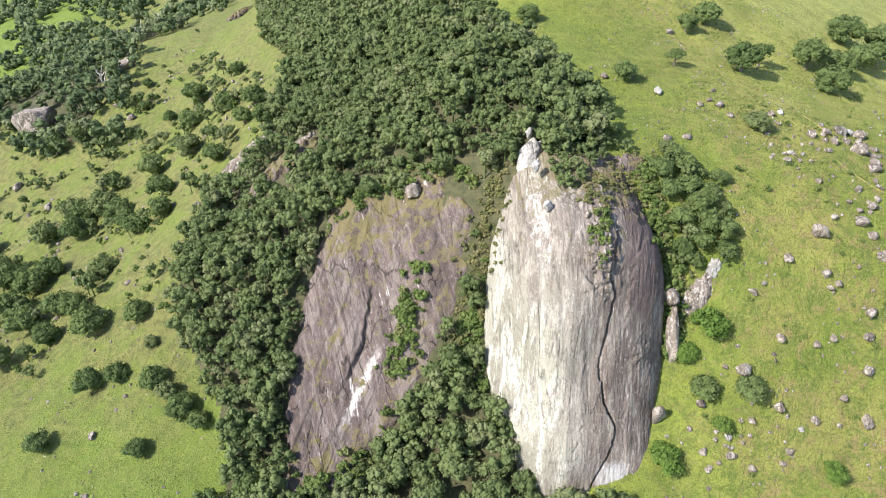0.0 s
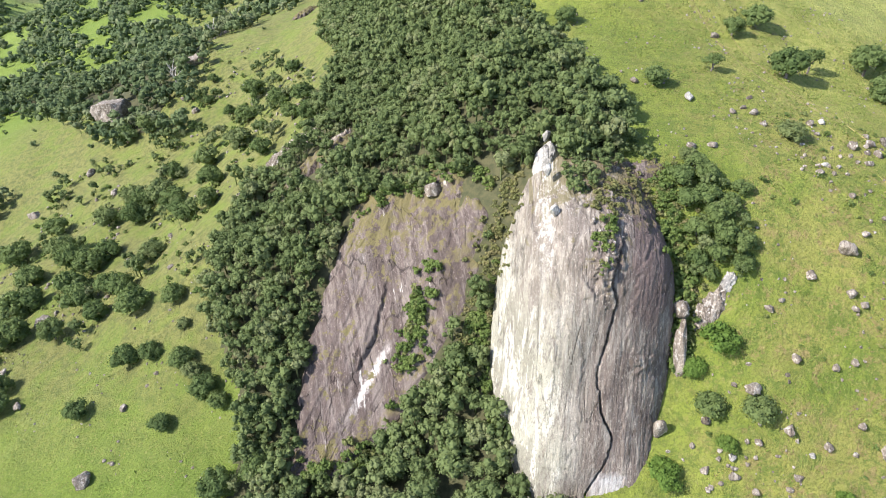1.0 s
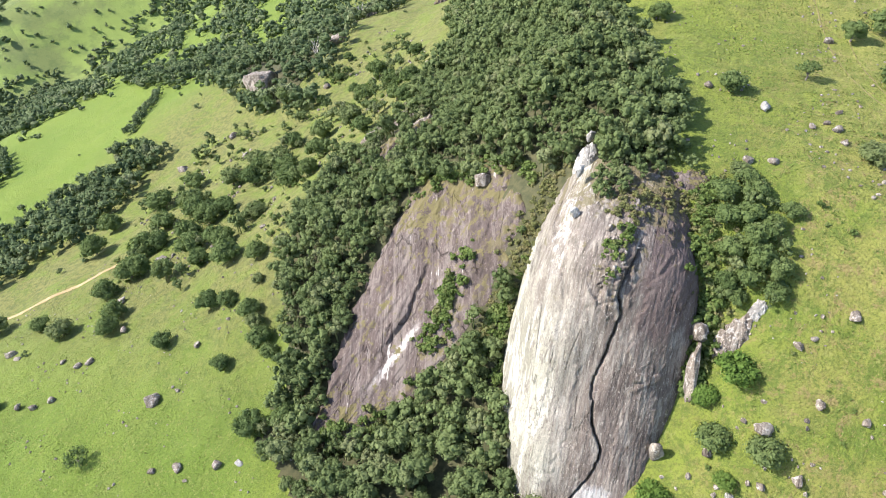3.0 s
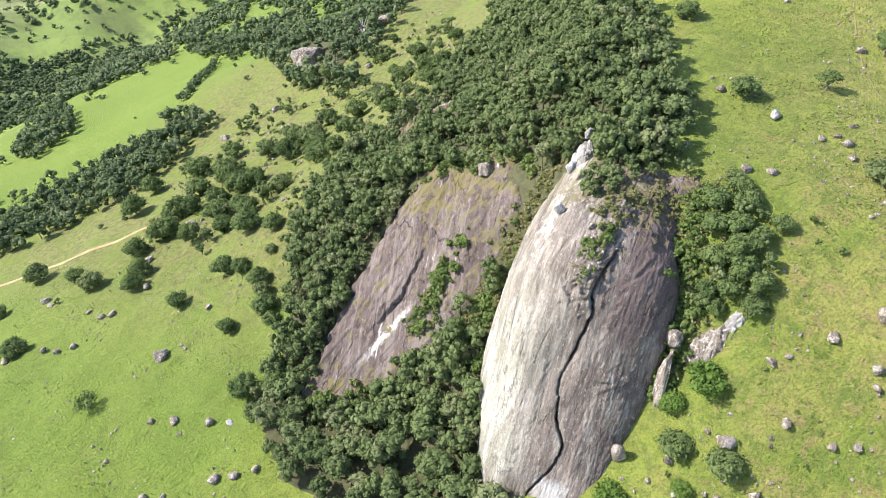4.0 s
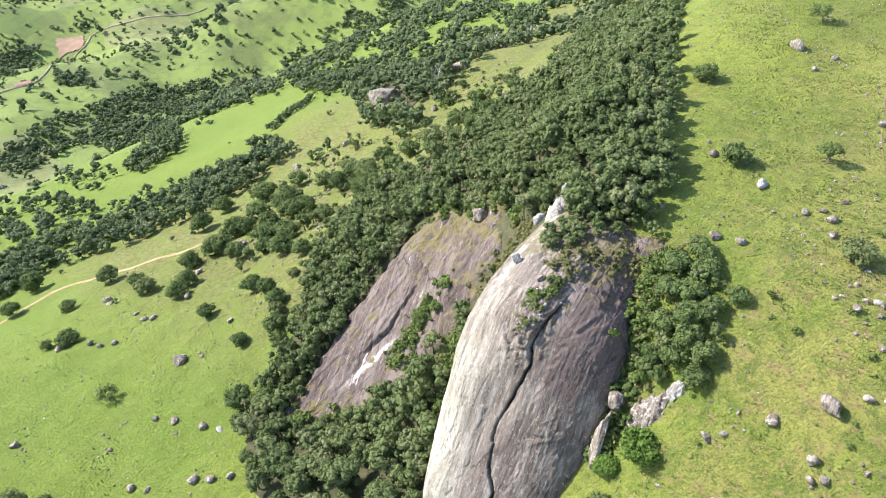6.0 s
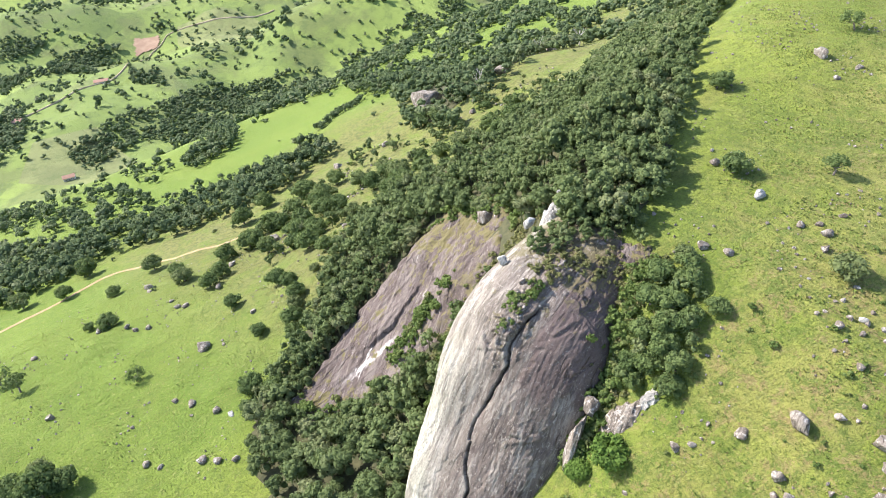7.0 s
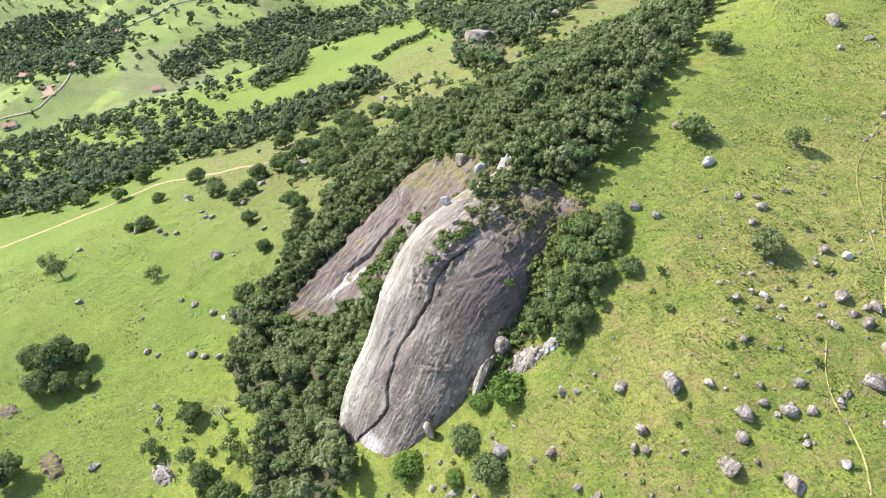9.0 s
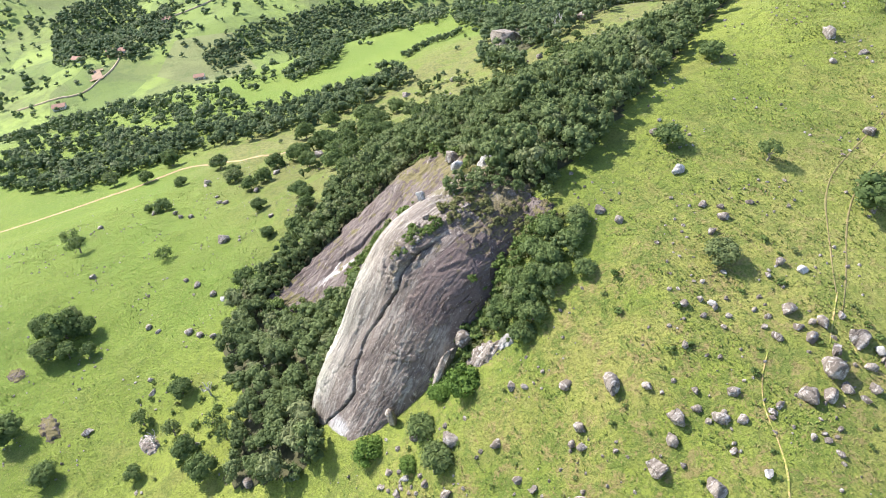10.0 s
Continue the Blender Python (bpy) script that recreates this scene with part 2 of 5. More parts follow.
def leaf_material(name, a, b, c, shared):
    """Foliage. shared: many trees in one mesh carry their species in the attribute 'species'."""
    n = Nodes(name, 0.75)
    n.bsdf.inputs["Specular IOR Level"].default_value = 0.12
    if shared:
        at = n.add("ShaderNodeAttribute")
        at.attribute_name = "species"
        tone = at.outputs["Fac"]
    else:
        tone = n.add("ShaderNodeObjectInfo").outputs["Random"]
    geo = n.add("ShaderNodeNewGeometry")
    col = n.mix(n.span(tone, 0.0, 0.7), a, b)
    col = n.mix(n.span(tone, 0.72, 1.0), col, c)
    col = n.mix(n.maths("MULTIPLY", geo.outputs["Random Per Island"], 0.32), col, tuple(1.4 * v for v in b))
    col = n.mix(n.span(n.noise(1.2, 3), 0.4, 0.7, 0, 0.35), col, tuple(0.6 * v for v in a))
    n.colour(col)
    thin = n.add("ShaderNodeBsdfTranslucent")
    n.link(n.mix(0.5, col, tuple(1.6 * v for v in b)), thin.inputs["Color"])
    both = n.add("ShaderNodeMixShader", Fac=0.30)
    n.link(n.bsdf.outputs[0], both.inputs[1])
    n.link(thin.outputs[0], both.inputs[2])
    n.link(both.outputs[0], n.tree.nodes["Material Output"].inputs[0])
    return n.mat


def plain_material(name, a, b, scale, rough=0.9, bump=0.3):
    n = Nodes(name, rough)
    n.colour(n.mix(n.span(n.noise(scale, 6, 0.7), 0.35, 0.65), a, b))
    n.relief(n.noise(scale * 4, 5), bump, 0.1)
    return n.mat


GRASS = grass_material()
ROCK_DOME = rock_material("dome_granite", (0.118, 0.092, 0.075), (0.205, 0.168, 0.138), (0.365, 0.328, 0.270), 0.0, 0.7, (23.0, 38.0), 0.0, 104)
ROCK_SLAB = rock_material("slab_granite", (0.080, 0.060, 0.052), (0.132, 0.104, 0.090), (0.225, 0.192, 0.165), 0.9, 1.0, None, -18.0, 118)
ROCK_BOULDER = rock_material("boulder_granite", (0.118, 0.096, 0.074), (0.215, 0.182, 0.145), (0.430, 0.385, 0.315), 0.62, 0.0)
ROCK_PALE = rock_material("pale_granite", (0.240, 0.230, 0.205), (0.380, 0.365, 0.325), (0.580, 0.565, 0.510), 0.6, 0.0)
LEAF_FOREST = leaf_material("forest_leaves", (0.092, 0.128, 0.046), (0.142, 0.184, 0.068), (0.195, 0.214, 0.100), True)
LEAF_TREE = leaf_material("tree_leaves", (0.076, 0.116, 0.038), (0.126, 0.172, 0.056), (0.168, 0.196, 0.080), False)
LEAF_BRIGHT = leaf_material("bright_leaves", (0.082, 0.142, 0.028), (0.112, 0.182, 0.036), (0.140, 0.195, 0.048), False)
LEAF_DRY = leaf_material("dry_scrub_leaves", (0.130, 0.150, 0.055), (0.215, 0.215, 0.085), (0.270, 0.235, 0.115), True)
LEAF_FAR = leaf_material("distant_leaves", (0.072, 0.108, 0.048), (0.132, 0.176, 0.074), (0.190, 0.215, 0.108), True)
LEAF_SCRUB = leaf_material("scrub_leaves", (0.085, 0.130, 0.036), (0.145, 0.200, 0.055), (0.205, 0.205, 0.085), True)
BARK = plain_material("bark", (0.12, 0.095, 0.075), (0.26, 0.23, 0.20), 2.5)
DEAD_WOOD = plain_material("bleached_wood", (0.36, 0.33, 0.29), (0.55, 0.52, 0.47), 1.5)
EARTH = plain_material("orange_earth", (0.33, 0.22, 0.11), (0.42, 0.32, 0.17), 0.5)
BROWN_EARTH = plain_material("ploughed_earth", (0.26, 0.17, 0.11), (0.33, 0.23, 0.15), 0.05)
PALE_EARTH = plain_material("pale_road_earth", (0.42, 0.31, 0.19), (0.52, 0.41, 0.27), 0.1)
WORN_TURF = plain_material("worn_turf", (0.16, 0.150, 0.055), (0.25, 0.20, 0.09), 0.6)
def track_material():
    n = Nodes("bare_track", 0.95)
    earth = n.mix(n.span(n.noise(2.0, 6, 0.7), 0.4, 0.6), (0.36, 0.25, 0.10), (0.44, 0.34, 0.15))
    n.colour(n.mix(n.span(n.noise(0.7, 7, 0.75), 0.46, 0.56), earth, (0.200, 0.228, 0.045)))
    n.relief(n.noise(3.0, 5), 0.6, 0.15)
    return n.mat


TRACK = track_material()
SCRUB_EARTH = plain_material("leaf_litter", (0.045, 0.050, 0.022), (0.085, 0.082, 0.038), 0.6)
PLASTER = plain_material("plaster", (0.62, 0.57, 0.50), (0.74, 0.70, 0.64), 0.8)
TILE = plain_material("clay_tile", (0.34, 0.19, 0.13), (0.42, 0.26, 0.19), 1.0)
SHUTTER = plain_material("dark_wood", (0.05, 0.04, 0.035), (0.09, 0.07, 0.05), 1.0)


# ---- shapes of the land ----
def curve(v, xs, ys):
    """A smooth, monotone curve through a profile's stations."""
    xs, ys = np.array(xs, float), np.array(ys, float)
    d, h = np.diff(ys) / np.diff(xs), np.diff(xs)
    m = np.zeros_like(ys)
    s = d[:-1] + d[1:]
    m[1:-1] = np.where(d[:-1] * d[1:] > 0, 2 * d[:-1] * d[1:] / np.where(s == 0, 1, s), 0)
    v = np.clip(v, xs[0], xs[-1])
    i = np.clip(np.searchsorted(xs, v) - 1, 0, len(xs) - 2)
    t = (v - xs[i]) / h[i]
    return ((2 * t ** 3 - 3 * t ** 2 + 1) * ys[i] + (t ** 3 - 2 * t ** 2 + t) * h[i] * m[i]
            + (3 * t ** 2 - 2 * t ** 3) * ys[i + 1] + (t ** 3 - t ** 2) * h[i] * m[i + 1])


def ripple(x, y, length, seed):
    """Smooth uneven waves of about that length, between -1 and 1 or so."""
    g = np.random.RandomState(seed)
    total = 0
    for k in range(7):
        a, f, p = g.uniform(0, 2 * math.pi), 2 * math.pi / length * g.uniform(0.6, 1.7), g.uniform(0, 6.3)
        bend = 0.8 * np.sin((x * math.sin(a) - y * math.cos(a)) * f * 0.6 + p * 2)
        total = total + np.sin((x * math.cos(a) + y * math.sin(a)) * f + p + bend)
    return total / 3.2


def step(v, a, b):
    t = np.clip((np.asarray(v, float) - a) / (b - a), 0, 1)
    return t * t * (3 - 2 * t)


def land(x, y):
    """Height of the country: a west-facing valley side, and on it the long hill whose nose ends in the crags."""
    x, y = np.asarray(x, float), np.asarray(y, float)
    side = curve(x, [-5000, -1500, -720, -480, -360, -213, -127, -84, -30, 60, 200, 420, 900, 1800, 5000],
                 [-190, -195, -183, -103, -70, -33, -5, 2, 5, 5, -4, -40, -120, -190, -195])
    hill = curve(x, [-160, -120, -75, -40, -15, 5, 30, 60, 85, 114, 160, 260, 420],
                 [0, 3, 23, 42, 55, 69, 74, 73, 70, 66, 58, 40, 0])
    nose = curve(y + 0.3 * np.clip(x + 13, 0, 73) + 0.2 * np.clip(x - 60, 0, 40),
                 [20, 50, 72, 85, 99, 115, 130, 142, 160, 190], [0, 0.08, 0.17, 0.22, 0.36, 0.55, 0.75, 0.88, 0.97, 1])
    z = side + hill * nose
    z = z + 18 * np.exp(-((x + 165) / 75) ** 2 - ((y - 335) / 75) ** 2)
    z = z + 7 * curve(y, [185, 230, 330], [0, 0.8, 1]) * np.exp(-((x - 40) / 130) ** 2)
    z = z + 3.5 * np.exp(-((x - 28) / 12) ** 2 - ((y - 130) / 10) ** 2)
    z = z - 4.5 * np.exp(-((x - 0) / 12) ** 2 - ((y - 137) / 10) ** 2)
    z = z + 10 * np.exp(-((x + 262) / 55) ** 2 - ((y - 280) / 55) ** 2) - 22 * np.exp(-((x + 590) / 70) ** 2 - ((y - 310) / 140) ** 2)
    z = z + 5.5 * np.exp(-((x - 37) / 13) ** 2 - ((y - 74) / 9) ** 2) + 3.2 * np.exp(-((x - 67) / 13) ** 2 - ((y - 89) / 13) ** 2)
    far = step(np.hypot(x + 20, y - 150), 520, 1050)
    z = z + far * (36 * ripple(x, y, 560, 11) + 11 * ripple(x, y, 190, 12))
    return z + 0.5 * ripple(x, y, 38, 13) + 0.16 * ripple(x, y, 9, 14) + 0.06 * ripple(x, y, 3.2, 15)


def axis_steps(lo, hi, fine, growth, reach):
    """Even steps from lo to hi, growing ones beyond, out to the reach."""
    mid = list(np.arange(lo, hi + 0.01, fine))
    out, s = [], fine
    v = hi
    while v < reach:
        s *= growth
        v += s
        out.append(v)
    back, s, v = [], fine, lo
    while v > -reach:
        s *= growth
        v -= s
        back.append(v)
    return np.array(back[::-1] + mid + out)


GX, GY = axis_steps(-145, 125, 1.7, 1.05, 4800), axis_steps(0, 235, 1.7, 1.05, 4800)
GZ = land(GX[None, :], GY[:, None])


def ground_z(x, y):
    """Height of the ground sheet itself."""
    x, y = np.asarray(x, float), np.asarray(y, float)
    i = np.clip(np.searchsorted(GX, x) - 1, 0, len(GX) - 2)
    j = np.clip(np.searchsorted(GY, y) - 1, 0, len(GY) - 2)
    u, v = (x - GX[i]) / (GX[i + 1] - GX[i]), (y - GY[j]) / (GY[j + 1] - GY[j])
    return (GZ[j, i] * (1 - u) + GZ[j, i + 1] * u) * (1 - v) + (GZ[j + 1, i] * (1 - u) + GZ[j + 1, i + 1] * u) * v


def np_mesh(name, verts, faces, material, smooth=False, species=None):
    """A mesh from arrays; all faces have the same number of corners."""
    verts, faces = np.asarray(verts, np.float32), np.asarray(faces, np.int32)
    me = bpy.data.meshes.new(name)
    me.vertices.add(len(verts))
    me.vertices.foreach_set("co", verts.ravel())
    me.loops.add(faces.size)
    me.loops.foreach_set("vertex_index", faces.ravel())
    me.polygons.add(len(faces))
    me.polygons.foreach_set("loop_start", np.arange(0, faces.size, faces.shape[1], dtype=np.int32))
    me.update(calc_edges=True)
    me.polygons.foreach_set("use_smooth", np.full(len(faces), smooth))
    if species is not None:
        me.attributes.new("species", "FLOAT", "POINT").data.foreach_set("value", np.asarray(species, np.float32))
    me.materials.append(material)
    return me


def grid_faces(rows, cols):
    i = np.arange((rows - 1) * (cols - 1))
    a = i // (cols - 1) * cols + i % (cols - 1)
    return np.stack([a, a + 1, a + cols + 1, a + cols], 1)


def part(name, mesh, parent, label=""):
    ob = new(name, mesh)
    ob.parent = parent
    return tagged(ob, label)


def stuff(name, mesh, label, category):
    return tagged(new(name, mesh), label, category, kind="stuff")


def inside(x, y, poly):
    """Which points lie in a polygon of the plan."""
    res = np.zeros(np.shape(x), bool)
    for (ax, ay), (bx, by) in zip(poly, poly[1:] + poly[:1]):
        hit = (ay > y) != (by > y)
        res ^= hit & (x < (bx - ax) * (y - ay) / (by - ay + 1e-9) + ax)
    return res


# ---- ground, roads ----
X, Y = np.meshgrid(GX, GY)
tagged(new("ground", np_mesh("ground", np.stack([X, Y, GZ], 2).reshape(-1, 3), grid_faces(len(GY), len(GX)), GRASS, True)),
       "sunlit green pasture hillside with dry yellowish patches", "ground", kind="structure")


def ribbon(name, points, width, material, label, lift, wobble=0.5, gap=2.0, seed=0):
    """A beaten track that follows the ground along a line in the plan."""
    p = np.array(points, float)
    s = np.concatenate([[0], np.cumsum(np.hypot(*np.diff(p, axis=0).T))])
    t = np.arange(0, s[-1], gap)
    x, y = np.interp(t, s, p[:, 0]), np.interp(t, s, p[:, 1])
    k = max(3, int(8 / gap))
    ker = np.ones(2 * k + 1) / (2 * k + 1)
    x, y = (np.convolve(np.pad(a, k, "reflect", reflect_type="odd"), ker, "valid") for a in (x, y))
    dx, dy = np.gradient(x), np.gradient(y)
    d = np.hypot(dx, dy) + 1e-9
    cols = []
    for c in np.linspace(-1, 1, 5):
        w = c * width / 2 * (1 + wobble * 0.5 * ripple(t, t * 0 + 9 * np.sign(c), 14, 50 + seed))
        px, py = x - dy / d * w, y + dx / d * w
        cols.append(np.stack([px, py, ground_z(px, py) + lift * (1 - 0.9 * abs(c) ** 3)], 1))
    return tagged(new(name, np_mesh(name, np.stack(cols, 1).reshape(-1, 3), grid_faces(len(t), 5), material, True)), label, "road", kind="structure")


ribbon("road", [(-235, -60), (-222, -8), (-217, 33), (-217, 62), (-220, 86), (-201, 104), (-175, 125), (-158, 140)], 2.2, EARTH,
       "orange dirt road across the green pasture", 0.3)
ribbon("road", [(-880, 130), (-906, 189), (-910, 243), (-927, 314), (-1003, 388), (-1174, 483), (-1185, 523), (-1208, 538), (-1197, 579), (-1141, 661), (-1120, 740)],
       2.6, PALE_EARTH, "pale unpaved country road in the valley", 1.6, 0.3, 6, 3)
ribbon("road", [(-760, -30), (-740, 9), (-724, 46), (-768, 88), (-789, 99), (-850, 128)], 2.4, PALE_EARTH, "pale farm lane in the valley", 1.4, 0.3, 5, 5)
for k, line in enumerate(([(95, 153), (88.7, 160.4), (82, 168), (76.6, 174), (73, 187), (70, 202), (65, 225)],
                          [(98.5, 150), (91, 162), (84.5, 170), (79, 183), (76, 200)])):
    ribbon("path", line, 0.34, WORN_TURF, "narrow worn cattle track of bare earth", 0.1, 1.2, 0.8, 20 + k)
for k, line in enumerate(([(96.2, 135), (98.1, 131.1), (100, 128.4), (101.9, 125.6), (104.7, 125.5), (108.1, 125.7), (111, 124), (114, 119)],
                          [(95.1, 153.4), (97.7, 148.8), (99.5, 146), (101.2, 143.4)],
                          [(102.4, 147), (103.3, 145.1), (106, 143), (107.9, 144.6), (108.9, 146.9), (112, 149)])):
    ribbon("path", line, 0.24, TRACK, "narrow washed-out track of bare orange earth", 0.12, 1.5, 0.7, 30 + k)


def patch_of_earth(name, poly, material, label, lift, gap, inset=0.0):
    """A bare or ploughed patch that lies on the ground."""
    px, py = [p[0] for p in poly], [p[1] for p in poly]
    gx, gy = np.meshgrid(np.arange(min(px), max(px) + gap, gap), np.arange(min(py), max(py) + gap, gap))
    wx, wy = gx + gap * 0.5 * ripple(gx, gy, gap * 9, 77), gy + gap * 0.5 * ripple(gx, gy, gap * 9, 78)
    keep = inside(wx, wy, poly)
    for dx, dy in ((inset, 0), (-inset, 0), (0, inset), (0, -inset)):
        keep &= inside(wx + dx, wy + dy, poly)
    f = grid_faces(*gx.shape)
    f = f[keep.ravel()[f].all(1)]
    used, f = np.unique(f, return_inverse=True)
    v = np.stack([gx, gy, ground_z(gx, gy) + lift], 2).reshape(-1, 3)[used]
    return tagged(new(name, np_mesh(name, v, f.reshape(-1, 4), material, True)), label, "ground", kind="structure")


patch_of_earth("field", [(-1251, 491), (-1215, 533), (-1178, 508), (-1197, 464)], BROWN_EARTH, "brown ploughed field beside the valley road", 1.5, 4)
patch_of_earth("farmyard", [(-832, 88), (-818, 124), (-796, 116), (-800, 86)], EARTH, "bare orange farmyard in the valley", 1.5, 4)
patch_of_earth("farmyard", [(-780, 62), (-778, 84), (-751, 76), (-745, 58)], BROWN_EARTH, "bare reddish earth beside the farm lane", 1.5, 4)


RIDGE = [(40, 131), (40, 142), (37, 154), (29, 173), (15, 204), (7, 224), (-14, 280), (-27, 314), (-45, 380), (-100, 380), (-77, 294), (-54, 244), (-57, 200), (-70, 167), (-70, 141), (-66, 122),
         (-52, 103), (-45, 88), (-44, 74), (-27, 62), (-9, 58), (7, 60), (16, 50), (24, 46), (37, 60), (40, 70), (28, 75), (18.5, 87), (16, 97), (15, 110), (18, 124), (30, 126)]
patch_of_earth("forest_floor", RIDGE, SCRUB_EARTH, "dark leaf litter under the ridge forest", 0.15, 1.6)


KNOLL = [(-262, 318), (-215, 285), (-165, 245), (-135, 252), (-145, 300), (-150, 360), (-130, 420), (-150, 560), (-340, 640), (-690, 850), (-770, 630), (-420, 379), (-345, 352), (-300, 345)]
patch_of_earth("forest_floor", KNOLL[:6] + [(-140, 405), (-345, 405)] + KNOLL[-2:], SCRUB_EARTH, "dark leaf litter under the far forest", 0.3, 6.0, 14.0)


# ---- the two crags ----
def frame_normals(p):
    """Normals of a grid of points."""
    n = np.cross(np.gradient(p, axis=1), np.gradient(p, axis=0))
    return n / (np.linalg.norm(n, axis=2, keepdims=True) + 1e-9)


def cells(x, y, size, seed):
    """Blocky steps: a random level for each of many uneven cells."""
    x, y = x + size * 0.5 * ripple(x, y, size * 3, seed), y + size * 0.5 * ripple(x, y, size * 3, seed + 1)
    i, j = np.floor(x / size), np.floor(y / size)
    return np.mod(np.sin(i * 127.1 + j * 311.7 + seed) * 43758.5, 1.0)


DOME_Y = [66, 71, 75, 79, 83, 87, 91, 95, 99.5, 104, 110, 118, 128, 136]
DOME_W = [28, 25, 22.3, 20, 18.2, 16.8, 15.3, 14, 13, 12.5, 12.4, 13.6, 19, 24]
DOME_E = [38, 42.4, 45, 46.8, 47.8, 49, 50.2, 50.8, 51.2, 51.3, 50.6, 47, 43, 39]
DOME_T = [15, 23.5, 31, 38.5, 44.5, 50, 56.3, 62.3, 68.5, 71.5, 73.4, 74.4, 75, 74]
DOME_SPINE = 29.0


def crack_x(z):
    """Where the long crack of the dome runs, by height."""
    return np.interp(z, [20, 29.7, 31.7, 34.5, 37.6, 39.5, 43.6, 45, 49.6, 52, 54.6, 57, 59, 62, 64.9, 67.3, 69.5, 71, 90],
                     [33, 34.2, 35.4, 37.2, 38.2, 38.3, 35.8, 35.5, 34.7, 34.8, 35.6, 36.1, 36.7, 36.8, 35.8, 36.4, 37.4, 38, 38])


def rock_dome():
    v = np.linspace(0, 1, 460)[:, None]
    y = 67 + 69 * v
    w, e, top = (np.interp(y, DOME_Y, a) for a in (DOME_W, DOME_E, DOME_T))
    k = np.ones(25) / 25
    w, e, top = (np.convolve(np.pad(a[:, 0], 12, "reflect", reflect_type="odd"), k, "valid")[:, None] for a in (w, e, top))
    u = np.sin(np.linspace(-math.pi / 2, math.pi / 2, 300))[None, :]
    u = np.sign(u) * np.abs(u) ** 0.9
    x = DOME_SPINE + np.where(u < 0, DOME_SPINE - w, e - DOME_SPINE) * u
    low = np.minimum(np.where(u < 0, ground_z(w, y) - 1.0, ground_z(e, y) - 1.5), top - 1)
    # the western flank rounds over; the eastern one slopes away, then drops
    fall, brink = np.where(u < 0, 1.9, 1.75), np.where(u < 0, 0.8, np.interp(y, [95, 104], [0.8, 0.5]))
    z = low + (top - low) * (1 - np.abs(u) ** fall) ** brink
    yy = y + 0 * u
    p = np.stack([x, yy, z], 2)
    n = frame_normals(p)
    n[n[..., 2] < 0] *= -1
    cx = crack_x(z)
    dist = x - cx
    fade = step(z, 27, 30) * (1 - step(z, 69.5, 71.5))
    dist = dist + 0.07 * ripple(z, z, 2.2, 25) + 0.3 * (cells(z, z * 0, 4.0, 26) - 0.5)
    d = (0.45 - 0.3 * step(x, 34, 40)) * ripple(x, z * 0.6, 17, 21) + 0.06 * ripple(x, z * 0.3, 4.5, 22)
    d += 0.05 * ripple(x, z * 0.35, 1.6, 23) + 0.04 * ripple(x, z * 0.6, 0.8, 24)
    d += fade * 0.25 * (1 - step(dist, -0.08, 0.10)) * (1 - step(-dist, 3, 14))
    d -= fade * 2.0 * np.exp(-((dist - 0.15) / 0.165) ** 2) * (0.6 + 0.6 * step(ripple(z, z, 11, 27), -0.5, 0.2))
    # broken, blocky rock round the head of the crack
    broken = np.exp(-((x - 34.5) / 3.6) ** 2 - ((z - 67.0) / 5.0) ** 2)
    d += broken * (1.5 * cells(x, z, 2.1, 3) + 0.8 * cells(x + 7, z, 0.9, 5) - 1.1)
    # thin overlapping sheets that peel off the pale face
    for z0, x0, wide, tall in ((52, 22, 5, 16), (46, 28, 4, 14), (40, 44, 3.5, 12), (58, 44, 4, 10), (60, 20, 3, 9)):
        r = np.hypot((x - x0) / wide, (z - z0) / tall) + 0.12 * ripple(x, z, 3, 31)
        d += 0.22 * (1 - step(r, 0.9, 1.0))
    # ledges near the top
    d += step(x, 25, 29) * 0.9 * step(y, 108, 116) * (cells(x, yy, 2.7, 9) - 0.4) + step(x, 25, 29) * 0.4 * step(y, 106, 114) * (cells(x + 3, yy, 1.2, 10) - 0.5)
    p = p + n * d[..., None]
    skirt_w, skirt_e = p[:, :1].copy(), p[:, -1:].copy()
    skirt_w[..., 2] -= 14
    skirt_w[..., 0] += 0.5
    skirt_e[..., 2] -= 14
    skirt_e[..., 0] -= 2.0
    p = np.concatenate([skirt_w, p, skirt_e], 1)
    back = p[-1:].copy()
    back[..., 2] -= 25
    front = p[:1].copy()
    front[..., 2] -= 12
    p = np.concatenate([front, p, back], 0)
    ob = new("rock_dome")
    f, q = grid_faces(*p.shape[:2]), p.reshape(-1, 3)
    mid = q[f].mean(1)
    crest = mid[:, 1] > 110
    west = (mid[:, 0] < crack_x(mid[:, 2])) & ~crest
    for name, k, label in (("pale_face", west, "pale lichen-streaked granite face"), ("dark_face", ~west & ~crest, "brown-grey granite face"), ("crest", crest, "ledged top of the dome")):
        used, g = np.unique(f[k], return_inverse=True)
        part(name, np_mesh(name, q[used], g.reshape(-1, 4), ROCK_DOME, True), ob, label)
    return tagged(ob, "huge bare granite dome split by a long crack", "rock face")


SLAB_Y = [76, 82, 87, 94, 100, 104, 107, 115, 121, 130, 138, 146]
SLAB_W = [-31, -31.5, -32, -32.5, -33, -33, -33, -32, -31, -29, -26.5, -23]
SLAB_E = [-20, -16, -12.5, -4, 0, 4, 6.5, 9, 10.5, 11.5, 12, 12]


